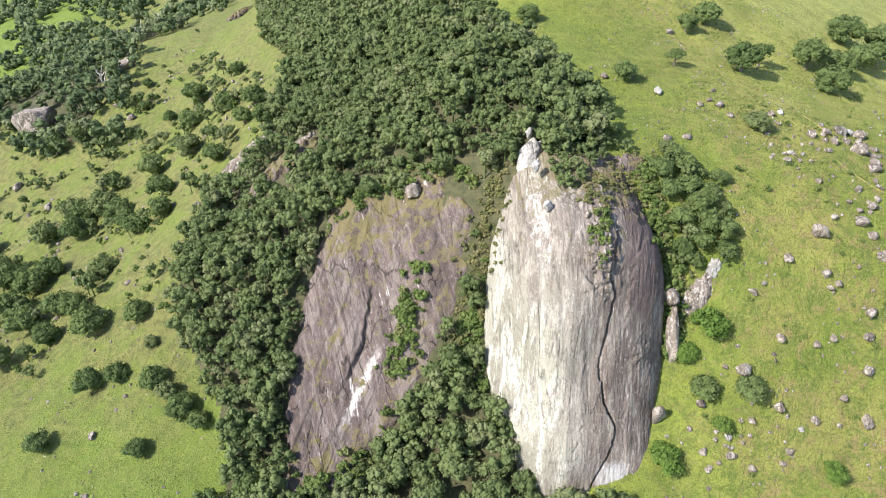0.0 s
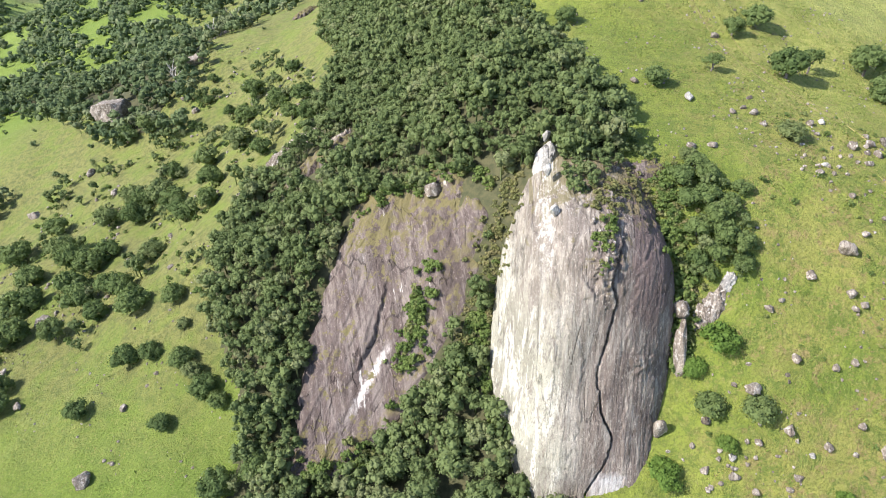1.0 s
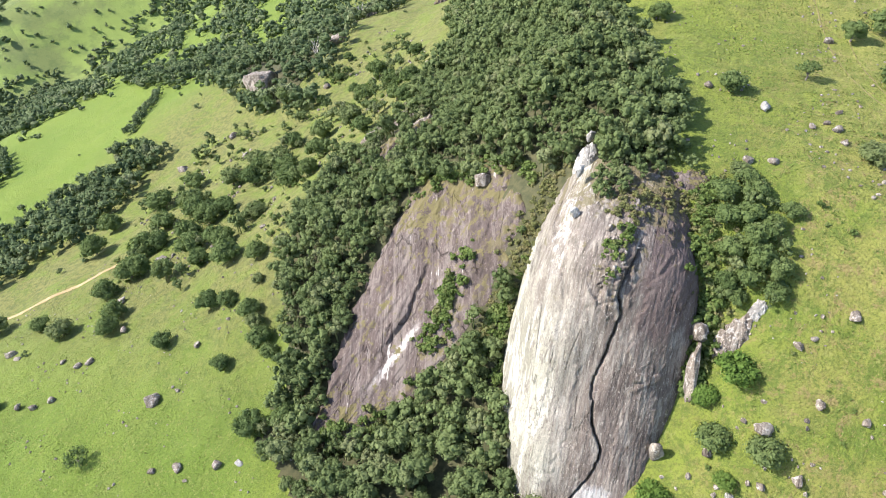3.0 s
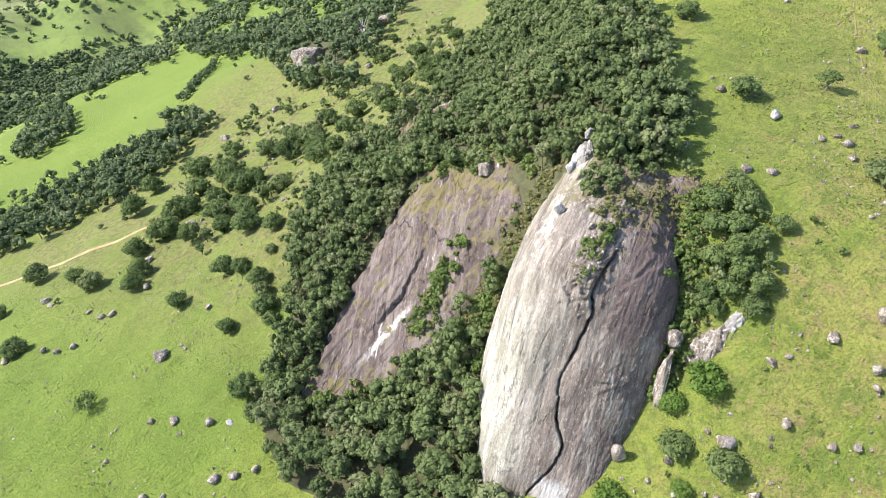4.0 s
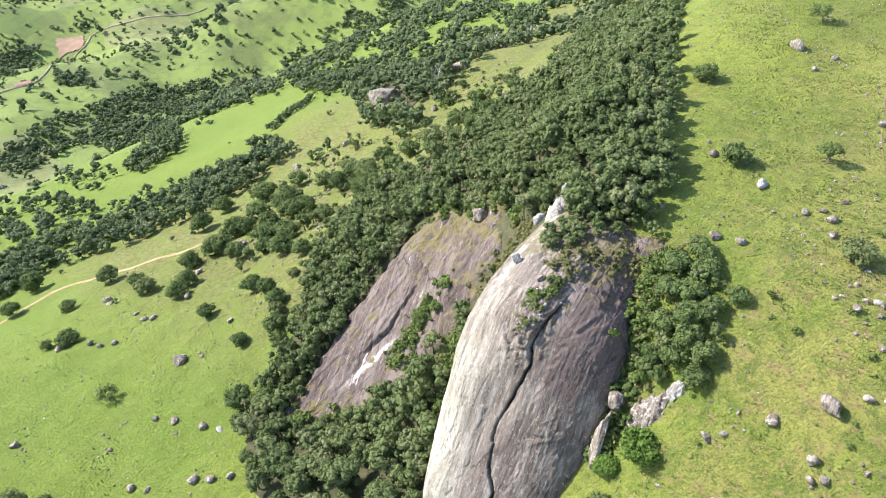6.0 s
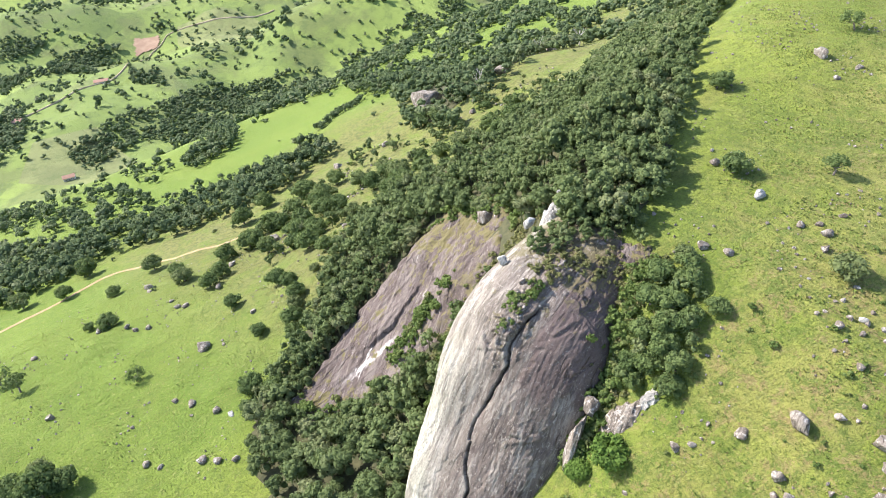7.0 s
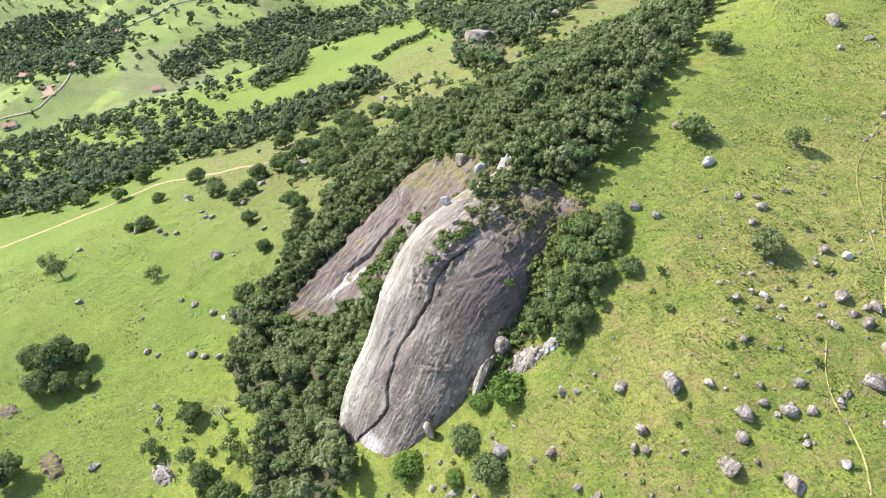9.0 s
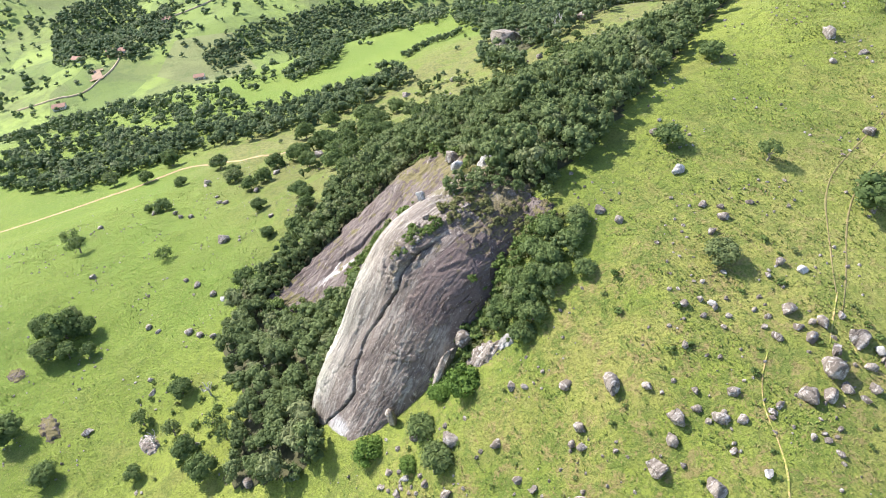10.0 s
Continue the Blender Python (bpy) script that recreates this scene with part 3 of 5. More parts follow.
def rock_slab():
    v = np.linspace(0, 1, 270)[:, None]
    y = 76 + 70 * v
    w, e = np.interp(y, SLAB_Y, SLAB_W) + 0.7 * ripple(y, y, 7, 41), np.interp(y, SLAB_Y, SLAB_E) + 0.7 * ripple(y, y, 6, 42)
    u = np.linspace(-1, 1, 150)[None, :]
    x = (w + e) / 2 + (e - w) / 2 * u
    yy = y + 0 * u
    smooth = ground_z(x * 0.5 + 0.5 * (w + e) / 2, yy)
    rim = (1 - np.abs(u) ** 5) * step(y, 75, 82) * (1 - step(y, 139, 146))
    z = np.minimum(ground_z(x, yy), 60) + (-1.5 + 4.4 * rim ** 0.5) + 0.4 * (smooth - ground_z(x, yy)) * rim
    # two buttresses with a stepped gully between them
    gully = np.interp(y, [76, 88, 99, 107, 114, 123, 131, 146], [-24, -22, -19.5, -15.5, -14.2, -13, -11, -9])
    z += 0.9 * step(y, 96, 104) * (1 - step(y, 114, 124)) * (1 - step(x - gully + 0.4 * ripple(y, y, 5, 43), -0.25, 0.3)) * (1 - step(gully - x, 3, 14))
    z -= 0.8 * np.exp(-((x - gully - 0.6) / 0.5) ** 2) * step(y, 100, 106) * (1 - step(y, 114, 120))
    second = np.interp(y, [76, 100, 112, 146], [-9, -3, 2, 7]) + 1.3 * ripple(y, y, 12, 47) + 0.4 * ripple(y, y, 4, 48)
    z += 0.7 * step(ripple(y, y, 15, 49), -0.6, 0.3) * (1 - step(x - second, -0.3, 0.4)) * (1 - step(second - x, 2, 7))
    z += 0.45 * ripple(x, yy * 0.7, 11, 44) + 0.16 * ripple(x - 0.3 * yy, yy * 0.4, 3.2, 45) + 0.05 * ripple(x - 0.3 * yy, yy * 0.4, 1.1, 46)
    z += 0.5 * step(y, 112, 126) * (cells(x, yy, 2.6, 7) - 0.5) + 0.35 * (cells(x - 0.3 * yy, yy * 0.25, 2.2, 8) - 0.5)
    p = np.stack([x, yy, z], 2)
    lo = p[:, :1].copy()
    lo[..., 2] -= 6
    hi = p[:, -1:].copy()
    hi[..., 2] -= 6
    p = np.concatenate([lo, p, hi], 1)
    ob = new("rock_slab")
    f, q = grid_faces(*p.shape[:2]), p.reshape(-1, 3)
    mid = q[f].mean(1)
    edge = np.interp(mid[:, 1], [76, 100, 112, 146], [-9, -3, 2, 7])
    cut = np.interp(mid[:, 1], [76, 88, 99, 107, 114, 123, 131, 146], [-24, -22, -19.5, -15.5, -14.2, -13, -11, -9])
    for k, band in enumerate((mid[:, 0] < cut, (mid[:, 0] >= cut) & (mid[:, 0] < edge), mid[:, 0] >= edge)):
        used, g = np.unique(f[band], return_inverse=True)
        part("buttress", np_mesh("buttress", q[used], g.reshape(-1, 4), ROCK_SLAB, True), ob)
    return tagged(ob, "broad dark brown granite slab with white streaks and mossy turf", "rock face")


rock_dome()
rock_slab()


def outcrop(x, y, long, wide, turn, rise, seed, label, material):
    """A low whaleback of bare rock that breaks through the turf."""
    a, b = np.meshgrid(np.linspace(-1, 1, 60), np.linspace(-1, 1, 44))
    r = np.clip(np.maximum(np.hypot(a, b), np.maximum(abs(a), abs(b)) * 1.0), 0, 1.4)
    t = radians(turn)
    px, py = x + a * long / 2 * math.cos(t) - b * wide / 2 * math.sin(t), y + a * long / 2 * math.sin(t) + b * wide / 2 * math.cos(t)
    r = r + 0.14 * ripple(px, py, max(wide, 2) * 0.5, seed)
    z = ground_z(px, py) + rise * (1 - np.clip(r, 0, 1.5) ** 3) + 0.12 * rise * ripple(px, py, max(wide, 2) * 0.25, seed + 1) - 0.1
    z += 0.15 * rise * (cells(px, py, max(wide, 2) * 0.3, seed) - 0.5)
    ob = new("rock_outcrop", np_mesh("rock_outcrop", np.stack([px, py, z], 2).reshape(-1, 3), grid_faces(44, 60), material, True))
    return tagged(ob, label, "rock", "rock outcrops")


outcrop(-44, 167, 26, 10, 35, 3.2, 61, "long streaked rock ledge between forest and pasture", ROCK_SLAB)
outcrop(-58, 188, 22, 9, 20, 3.2, 62, "pale rock ledge among bushes above the forest", ROCK_BOULDER)
outcrop(-28.7, 9.3, 12, 5.5, 10, 1.3, 63, "flat brown rock slab lying in the pasture", ROCK_SLAB)
outcrop(-59, 2, 8, 5, 20, 1.0, 64, "flat brown rock slab lying in the pasture", ROCK_SLAB)
outcrop(-110, 373, 22, 9, 70, 3, 67, "bare brown rock ledge on the far pasture", ROCK_SLAB)
outcrop(57.6, 103.6, 7.5, 4.6, 40, 1.5, 68, "grey and white ribbed rock ledge beside the dome", ROCK_BOULDER)
outcrop(61.0, 107.4, 4, 2.6, 50, 1.2, 66, "pale rock ledge under the thicket", ROCK_PALE)
outcrop(-5, 33, 9, 5, 15, 1.4, 69, "weathered grey rock under a leaning tree", ROCK_BOULDER)
outcrop(45, 128, 9, 5, 0, 1.2, 70, "dark rock ledge at the forest edge", ROCK_SLAB)
outcrop(-41, 175, 14, 4, 30, 2.0, 74, "pale rock ledge among bushes above the forest", ROCK_BOULDER)
outcrop(22.4, 130.5, 8, 5.5, 75, 3.0, 72, "white weathered rock knob above the dome", ROCK_PALE)


# ---- boulders ----
def boulder_mesh(seed):
    g = np.random.RandomState(seed)
    bm = bmesh.new()
    bmesh.ops.create_icosphere(bm, subdivisions=4 if seed in (103, 106) else 3, radius=0.5)
    co = np.array([v.co[:] for v in bm.verts])
    co *= g.uniform(0.75, 1.0, 3) * np.array([1.15, 0.9, 0.85])
    for _ in range(13):
        d = g.normal(size=3)
        d /= np.linalg.norm(d)
        cut = g.uniform(0.20, 0.38)
        over = np.clip(co @ d - cut, 0, None)
        co -= over[:, None] * d * 0.96
    co *= (1 + 0.09 * ripple(co[:, 0] * 3 + seed, co[:, 1] * 3 + co[:, 2] * 2, 1.2, seed))[:, None]
    co += 0.012 * np.stack([ripple(co[:, 0] * 9, co[:, 1] * 9 + co[:, 2] * 7, 1.3, seed + k) for k in (1, 2, 3)], 1)
    for v, c in zip(bm.verts, co):
        v.co = c
    me = bpy.data.meshes.new("boulder")
    bm.to_mesh(me)
    bm.free()
    me.polygons.foreach_set("use_smooth", np.ones(len(me.polygons), bool))
    return me


BOULDERS = [boulder_mesh(100 + k) for k in range(9)]
for me in BOULDERS:
    me.materials.append(ROCK_BOULDER)
PALE_BOULDERS = [boulder_mesh(140 + k) for k in range(4)]
for me in PALE_BOULDERS:
    me.materials.append(ROCK_PALE)
ROCK_RNG = random.Random(5)


def boulder(x, y, size, label="", tall=0.75, sink=0.26, turn=None, shape=None):
    pale = shape is None and size < 4 and ROCK_RNG.random() < 0.10
    me = PALE_BOULDERS[ROCK_RNG.randrange(4)] if pale else BOULDERS[ROCK_RNG.randrange(9) if shape is None else shape]
    ob = new("boulder", me)
    s = size * ROCK_RNG.uniform(0.88, 1.15)
    h = s * tall * ROCK_RNG.uniform(0.8, 1.15)
    rz = ROCK_RNG.uniform(0, 360) if turn is None else turn
    ob.matrix_world = pose(x, y, float(ground_z(x, y)) + h * (0.42 - sink), ROCK_RNG.uniform(-14, 14), ROCK_RNG.uniform(-14, 14), rz) @ Matrix.Diagonal((s, s * ROCK_RNG.uniform(0.75, 1.0), h, 1))
    if not label:
        label = ("whitish weathered boulder in the grass" if pale else "large rounded grey-brown boulder half sunk in the pasture" if size > 4 else
                 "grey lichened boulder lying in the pasture" if size > 2.2 else "small pale grey stone in the grass")
    return tagged(ob, label, "boulder", "boulders on the hillside")


ROCKS_A = [(84.0, 112.9, 5.4), (94.7, 116.6, 4.1), (95.9, 120.0, 2.2), (99.4, 121.4, 3.9), (98.5, 109.7, 4.8), (96.9, 113.9, 2.9), (103.8, 119.3, 1.9), (109.2, 120.5, 2.1),
           (106.0, 113.9, 4.0), (100.4, 112.8, 1.7), (91.8, 107.3, 1.4), (84.7, 105.8, 3.6), (85.3, 103.8, 2.4), (93.6, 121.7, 2.2), (88.4, 116.6, 2.6), (97.7, 125.8, 2.6),
           (103.4, 127.9, 1.8), (92.9, 143.6, 3.9), (95.1, 138.3, 2.3), (98.6, 142.1, 3.0), (97.8, 145.9, 3.3), (98.5, 149.9, 2.0), (102.8, 148.5, 5.2), (104.4, 140.1, 4.8),
           (105.2, 133.9, 4.8), (102.4, 143.5, 3.4), (106.9, 145.8, 3.0), (106.0, 149.7, 3.2), (107.4, 139.5, 3.0), (109.8, 143.0, 2.6)]
ROCKS_B = [(81.8, 130.9, 2.3), (82.6, 134.1, 1.7), (84.2, 135.1, 1.9), (87.6, 135.4, 1.9), (83.8, 128.9, 1.2), (85.4, 131.9, 1.5), (89.3, 139.7, 1.5), (85.2, 150.9, 2.5),
           (88.6, 152.7, 2.9), (85.8, 147.2, 2.0), (80.8, 141.5, 1.5), (54.7, 135.5, 3.3), (59.7, 136.1, 2.8), (44.1, 161.1, 3.2), (56.7, 155.0, 3.6), (66.9, 151.3, 2.2),
           (69.5, 153.1, 2.4), (71.9, 151.3, 2.6), (73.1, 147.0, 2.5), (72.0, 158.1, 1.9), (43.4, 219.7, 5.2), (53.2, 219.7, 3.3), (50.9, 211.8, 2.6), (71.1, 196.9, 4.4),
           (42.2, 138.6, 1.5), (109.5, 129.1, 1.6), (110.1, 130.9, 1.4), (68.9, 102.9, 3.2), (65.9, 90.4, 4.8), (74.1, 95.7, 3.2), (65.4, 88.1, 2.1)]
ROCKS_C = [(72.6, 92.1, 1.4), (81.6, 94.8, 2.4), (62.2, 81.1, 3.0), (67.1, 83.2, 2.6), (58.1, 76.6, 1.8), (57.5, 79.3, 2.5), (71.9, 107.9, 1.5), (71.3, 104.4, 1.7),
           (36.8, 63.3, 4.6), (29.7, 52.5, 4.0), (93.4, 99.4, 4.0), (92.5, 96.0, 3.8), (77.1, 108.8, 3.2), (87.0, 104.4, 2.6), (85.1, 95.9, 2.4), (92.2, 91.0, 4.6), (86.7, 86.9, 2.5),
           (91.4, 83.4, 4.4), (80.1, 83.3, 2.7), (85.5, 82.9, 2.2), (77.2, 81.9, 1.6), (72.6, 84.9, 3.6), (59.8, 80.8, 2.1), (62.8, 78.3, 3.3), (66.9, 76.5, 2.4), (57.4, 86.6, 3.6),
           (108.7, 149.1, 4.4), (106.8, 136.4, 3.3), (101.4, 123.6, 2.7), (96.1, 142.2, 2.3)]
ROCKS_D = [(-82.7, 77.7, 5.8), (-81.3, 97.3, 3.8), (-163.5, 87.5, 4.3), (-132.2, 86.4, 3.5), (-123.5, 85.5, 3.1), (-141.9, 59.8, 4.6), (-130.2, 67.3, 4.0), (-124.9, 68.5, 3.5),
           (-120.5, 72.3, 3.0), (-66.8, 59.5, 2.6), (-50.1, 65.6, 3.1), (-37.9, 53.8, 3.8), (-52.6, 43.0, 3.2), (-69.7, 46.1, 2.0), (-29.5, 59.7, 2.6), (-46.7, 75.6, 2.6),
           (-133.5, 135.8, 6.4), (-77.4, 82.5, 1.8), (-194.6, 215.3, 7.0), (-178.7, 240.6, 6.8), (-75.4, 106.4, 1.9), (-20.9, 18.5, 4.4), (-100.2, 30.4, 4.6), (-60.6, 62.3, 3.4)]
ROCKS_E = [(-33.6, 56.4, 3.2), (-22.7, 37.9, 3.0), (-28.6, 38.4, 3.0), (-19.3, 44.3, 2.2), (-18.8, 47.8, 2.0), (-44.7, 67.4, 2.4), (-47.8, 45.3, 2.4), (7.2, 44.7, 2.3),
           (-149.5, 37.0, 3.5), (-156.9, 85.8, 3.6), (-119.8, 87.5, 3.8), (-134.0, 115.3, 5.0), (-117.8, 101.2, 3.8), (-134.7, 268.5, 4.6), (-152.7, 216.0, 5.6),
           (-148.9, 284.9, 3.6), (-179.2, 444.3, 9.0), (-167.3, 381.4, 9.0)]
for rocks in (ROCKS_A, ROCKS_B, ROCKS_C, ROCKS_D, ROCKS_E):
    for x, y, s in rocks:
        boulder(x, y, s)


def perched(x, y, z, size, wide, tall, turn, shape, label, tip=0, meshes=BOULDERS):
    """A block that rests on bare rock at a known height of its foot."""
    ob = new("boulder", meshes[shape % len(meshes)])
    ob.matrix_world = pose(x, y, z + tall * 0.36, tip, 0, turn) @ Matrix.Diagonal((size, wide, tall, 1))
    return tagged(ob, label, "boulder")


perched(-187, 284, float(ground_z(-187, 284)) - 4.0, 31.0, 24.0, 25.0, 60, 3, "large domed grey-brown rock on a wooded knoll")
perched(-154, 318, float(ground_z(-154, 318)) - 2.0, 14.0, 11.0, 10.0, 40, 6, "large brown rock at the forest edge")
perched(-3.8, 135.5, float(ground_z(-3.8, 135.5)) + 1.0, 6.0, 5.0, 6.0, 20, 2, "large pale boulder perched on top of the slab")
perched(48.6, 85.2, 34.5, 4.2, 3.4, 8.5, 10, 4, "upright pale rock pillar at the dome's foot")
perched(52.2, 97.5, 43.0, 3.2, 5.5, 18.0, 4, 6, "tall grey rock flake leaning on the dome", -33)
perched(52.0, 103.0, 53.0, 4.2, 5.4, 6.0, 12, 1, "grey rock block beside the dome", -25)
perched(22.6, 121.5, 73.6, 3.6, 3.2, 4.4, 50, 3, "white weathered block on the dome's rim", 0, PALE_BOULDERS)
perched(24.3, 111.0, 71.2, 3.0, 2.6, 3.4, 80, 5, "white weathered block on the dome's rim", 0, PALE_BOULDERS)
perched(22.2, 133.5, 75.0, 3.0, 2.6, 4.6, 30, 7, "white weathered pinnacle among the trees", 0, PALE_BOULDERS)


# ---- trees ----
def icosphere(level):
    bm = bmesh.new()
    bmesh.ops.create_icosphere(bm, subdivisions=level, radius=1)
    v, f = np.array([v.co[:] for v in bm.verts]), np.array([[q.index for q in p.verts] for p in bm.faces])
    bm.free()
    return v, f


ICO1, ICO2 = icosphere(1), icosphere(2)


def crown_lobes(g, radius, height, count, flat=0.75, fat=1.0):
    """Centres and radii of the rounded clumps of a crown."""
    a = g.uniform(0, 2 * math.pi, count)
    d = radius * 0.70 * np.sqrt(g.uniform(0.02, 1, count))
    r = radius * fat * g.uniform(0.25, 0.42, count)
    z = height - r - (d / radius) ** 2 * radius * flat * g.uniform(0.5, 1.6, count) - g.uniform(0, 0.16, count) * height
    return np.stack([d * np.cos(a), d * np.sin(a), z, r], 1)


def crown_arrays(g, lobes, leaves, size, core=0.88, level=1):
    """Leaf clumps on the clumps' skins, over a dense inner mass."""
    ico = ICO1 if level == 1 else ICO2
    vs, fs, n = [], [], 0
    for x, y, z, r in lobes:
        v = ico[0] * (1 + 0.16 * g.normal(size=(len(ico[0]), 1))) * r * core
        v[:, 2] *= 0.85
        vs.append(v + (x, y, z))
        fs.append(ico[1] + n)
        n += len(v)
    if leaves:
        k = g.choice(len(lobes), leaves, p=lobes[:, 3] ** 2 / (lobes[:, 3] ** 2).sum())
        d = g.normal(size=(leaves, 3))
        d[:, 2] = np.abs(d[:, 2]) * np.where(g.uniform(size=leaves) < 0.78, 1, -0.7)
        d /= np.linalg.norm(d, axis=1, keepdims=True)
        c = lobes[k, :3] + d * (lobes[k, 3] * g.uniform(0.78, 1.26, leaves))[:, None] * (1, 1, 0.88)
        keep = np.ones(leaves, bool)
        for i, (x, y, z, r) in enumerate(lobes):
            keep &= ~((np.linalg.norm(c - (x, y, z), axis=1) < r * 0.72) & (k != i))
        c, d = c[keep], d[keep]
        m = len(c)
        nrm = d + 0.32 * g.normal(size=(m, 3))
        nrm /= np.linalg.norm(nrm, axis=1, keepdims=True)
        t = np.cross(nrm, g.normal(size=(m, 3)))
        t /= np.linalg.norm(t, axis=1, keepdims=True)
        b = np.cross(nrm, t)
        s = (size * g.uniform(0.55, 1.35, m))[:, None]
        q = np.stack([c - t * s * 0.5, c + b * s * 0.42 - nrm * s * 0.12, c + t * s * 0.55, c - b * s * 0.42 + nrm * s * 0.15], 1)
        vs.append(q.reshape(-1, 3))
        i = np.arange(m)[:, None] * 4 + n
        fs.append(np.concatenate([i + (0, 1, 2), i + (0, 2, 3)]))
    return np.concatenate(vs), np.concatenate(fs)


def tube(points, radii, sides=7):
    """A tapered round limb along a line of points."""
    p, r = np.array(points, float), np.array(radii, float)
    d = np.gradient(p, axis=0)
    d /= np.linalg.norm(d, axis=1, keepdims=True)
    s = np.cross(d, (0.3, 0.9, 0.2))
    s /= np.linalg.norm(s, axis=1, keepdims=True)
    b = np.cross(d, s)
    a = np.linspace(0, 2 * math.pi, sides, endpoint=False)
    ring = p[:, None] + r[:, None, None] * (np.cos(a)[None, :, None] * s[:, None] + np.sin(a)[None, :, None] * b[:, None])
    i = np.arange((len(p) - 1) * sides)
    j, k = i // sides * sides, i % sides
    f = np.stack([j + k, j + (k + 1) % sides, j + sides + (k + 1) % sides, j + sides + k], 1)
    return ring.reshape(-1, 3), f


def bend(g, a, b, sag, n=6):
    """A slightly crooked line from a to b."""
    a, b = np.array(a, float), np.array(b, float)
    t = np.linspace(0, 1, n)[:, None]
    off = np.cumsum(g.normal(size=(n, 3)), 0) * sag
    return a + (b - a) * t + (off - off[:1]) * np.sin(t * math.pi)


def tree_proto(seed, radius, height, lobes, leaves, size, leaf, flat=0.75, core=0.84, lean=0.0):
    """One tree at the origin: trunk, limbs and crown."""
    g = np.random.RandomState(seed)
    root = new("tree")
    c = crown_lobes(g, radius, height, lobes, flat)
    if core > 0.5:
        c = np.concatenate([c, crown_lobes(g, radius * 0.95, height * 0.68, lobes // 2, 0.35)])
    c[:, 0] += lean
    fork = np.array([lean * 0.5, 0, height * 0.36])
    v, f = tube(bend(g, (0, 0, -0.6), fork, 0.12), np.linspace(0.30, 0.19, 6) * radius / 3.5)
    part("trunk", np_mesh("trunk", v, f, BARK, True), root)
    for k in np.argsort(-c[:, 3])[:5]:
        v, f = tube(bend(g, fork - (0, 0, 0.25), c[k, :3], 0.16), np.linspace(0.15, 0.04, 6) * radius / 3.5, 6)
        part("limb", np_mesh("limb", v, f, BARK, True), root)
    v, f = crown_arrays(g, c, leaves, size, core)
    part("crown", np_mesh("crown", v, f, leaf), root)
    return root


def bush_proto(seed, radius, height, lobes, leaves, size, leaf):
    g = np.random.RandomState(seed)
    root = new("bush")
    c = crown_lobes(g, radius, height, lobes, 0.9)
    c[:, 2] = np.maximum(c[:, 2], c[:, 3] * 0.55)
    for k in range(3):
        v, f = tube(bend(g, (0.1 * k - 0.1, 0, -0.4), c[k, :3], 0.1), np.linspace(0.09, 0.03, 6), 5)
        part("stem", np_mesh("stem", v, f, BARK, True), root)
    v, f = crown_arrays(g, c, leaves, size, 0.82)
    part("crown", np_mesh("crown", v, f, leaf), root)
    return root


# crowns are built for a width of about seven metres
TREES = [tree_proto(1, 3.4, 5.8, 20, 1500, 0.46, LEAF_TREE), tree_proto(2, 3.4, 5.2, 22, 1500, 0.45, LEAF_TREE, 0.55),
         tree_proto(3, 3.5, 6.4, 17, 1400, 0.46, LEAF_TREE, 0.9), tree_proto(4, 3.6, 5.4, 21, 1500, 0.44, LEAF_TREE, 0.5, 0.78)]
OPEN_TREES = [tree_proto(5, 3.4, 6.0, 9, 640, 0.50, LEAF_TREE, 0.5, 0.5), tree_proto(6, 3.4, 5.4, 10, 520, 0.48, LEAF_TREE, 0.45, 0.4, 1.4)]
BUSHES = [bush_proto(7, 3.4, 4.6, 22, 1600, 0.44, LEAF_TREE), bush_proto(8, 3.5, 4.2, 24, 1600, 0.42, LEAF_BRIGHT), bush_proto(9, 3.4, 5.0, 22, 1600, 0.44, LEAF_BRIGHT)]
USED = set()
TREE_RNG = random.Random(8)


def plant(protos, x, y, width, label, group, category="tree", tall=1.0, z=None):
    p = protos[TREE_RNG.randrange(len(protos))]
    s = width / 7.0
    m = pose(x, y, (float(ground_z(x, y)) if z is None else z) - 0.1, 0, 0, TREE_RNG.uniform(0, 360))
    if p.name in USED:
        ob = copy_thing(p, m)
    else:
        ob = p
        USED.add(p.name)
        ob.matrix_basis = m
    ob.scale = (s, s, s * tall * TREE_RNG.uniform(0.9, 1.1))
    return tagged(ob, label, category, group)


WEST_A = [(-94.8, 96.2, 7.6), (-67.6, 91.4, 6.4), (-87.3, 111.6, 8.8), (-58.8, 100.7, 8.0), (-53.6, 96.7, 5.9), (-103.8, 160.4, 9.0), (-79.5, 129.9, 7.7), (-72.3, 119.9, 4.1),
          (-68.2, 108.5, 7.5), (-63.5, 104.9, 6.1), (-94.5, 131.3, 11.0), (-135.8, 294.4, 6.0), (-130.9, 275.1, 6.6), (-160.7, 287.0, 7.0), (-168.6, 260.2, 12.0), (-157.6, 264.6, 12.0),
          (-103.3, 265.0, 11.0), (-80.7, 237.0, 10.0), (-66.0, 225.6, 10.5), (-56.7, 203.5, 9.0), (-74.4, 197.3, 9.5), (-91.4, 215.7, 12.0), (-106.6, 216.6, 12.0), (-95.0, 195.0, 10.5)]
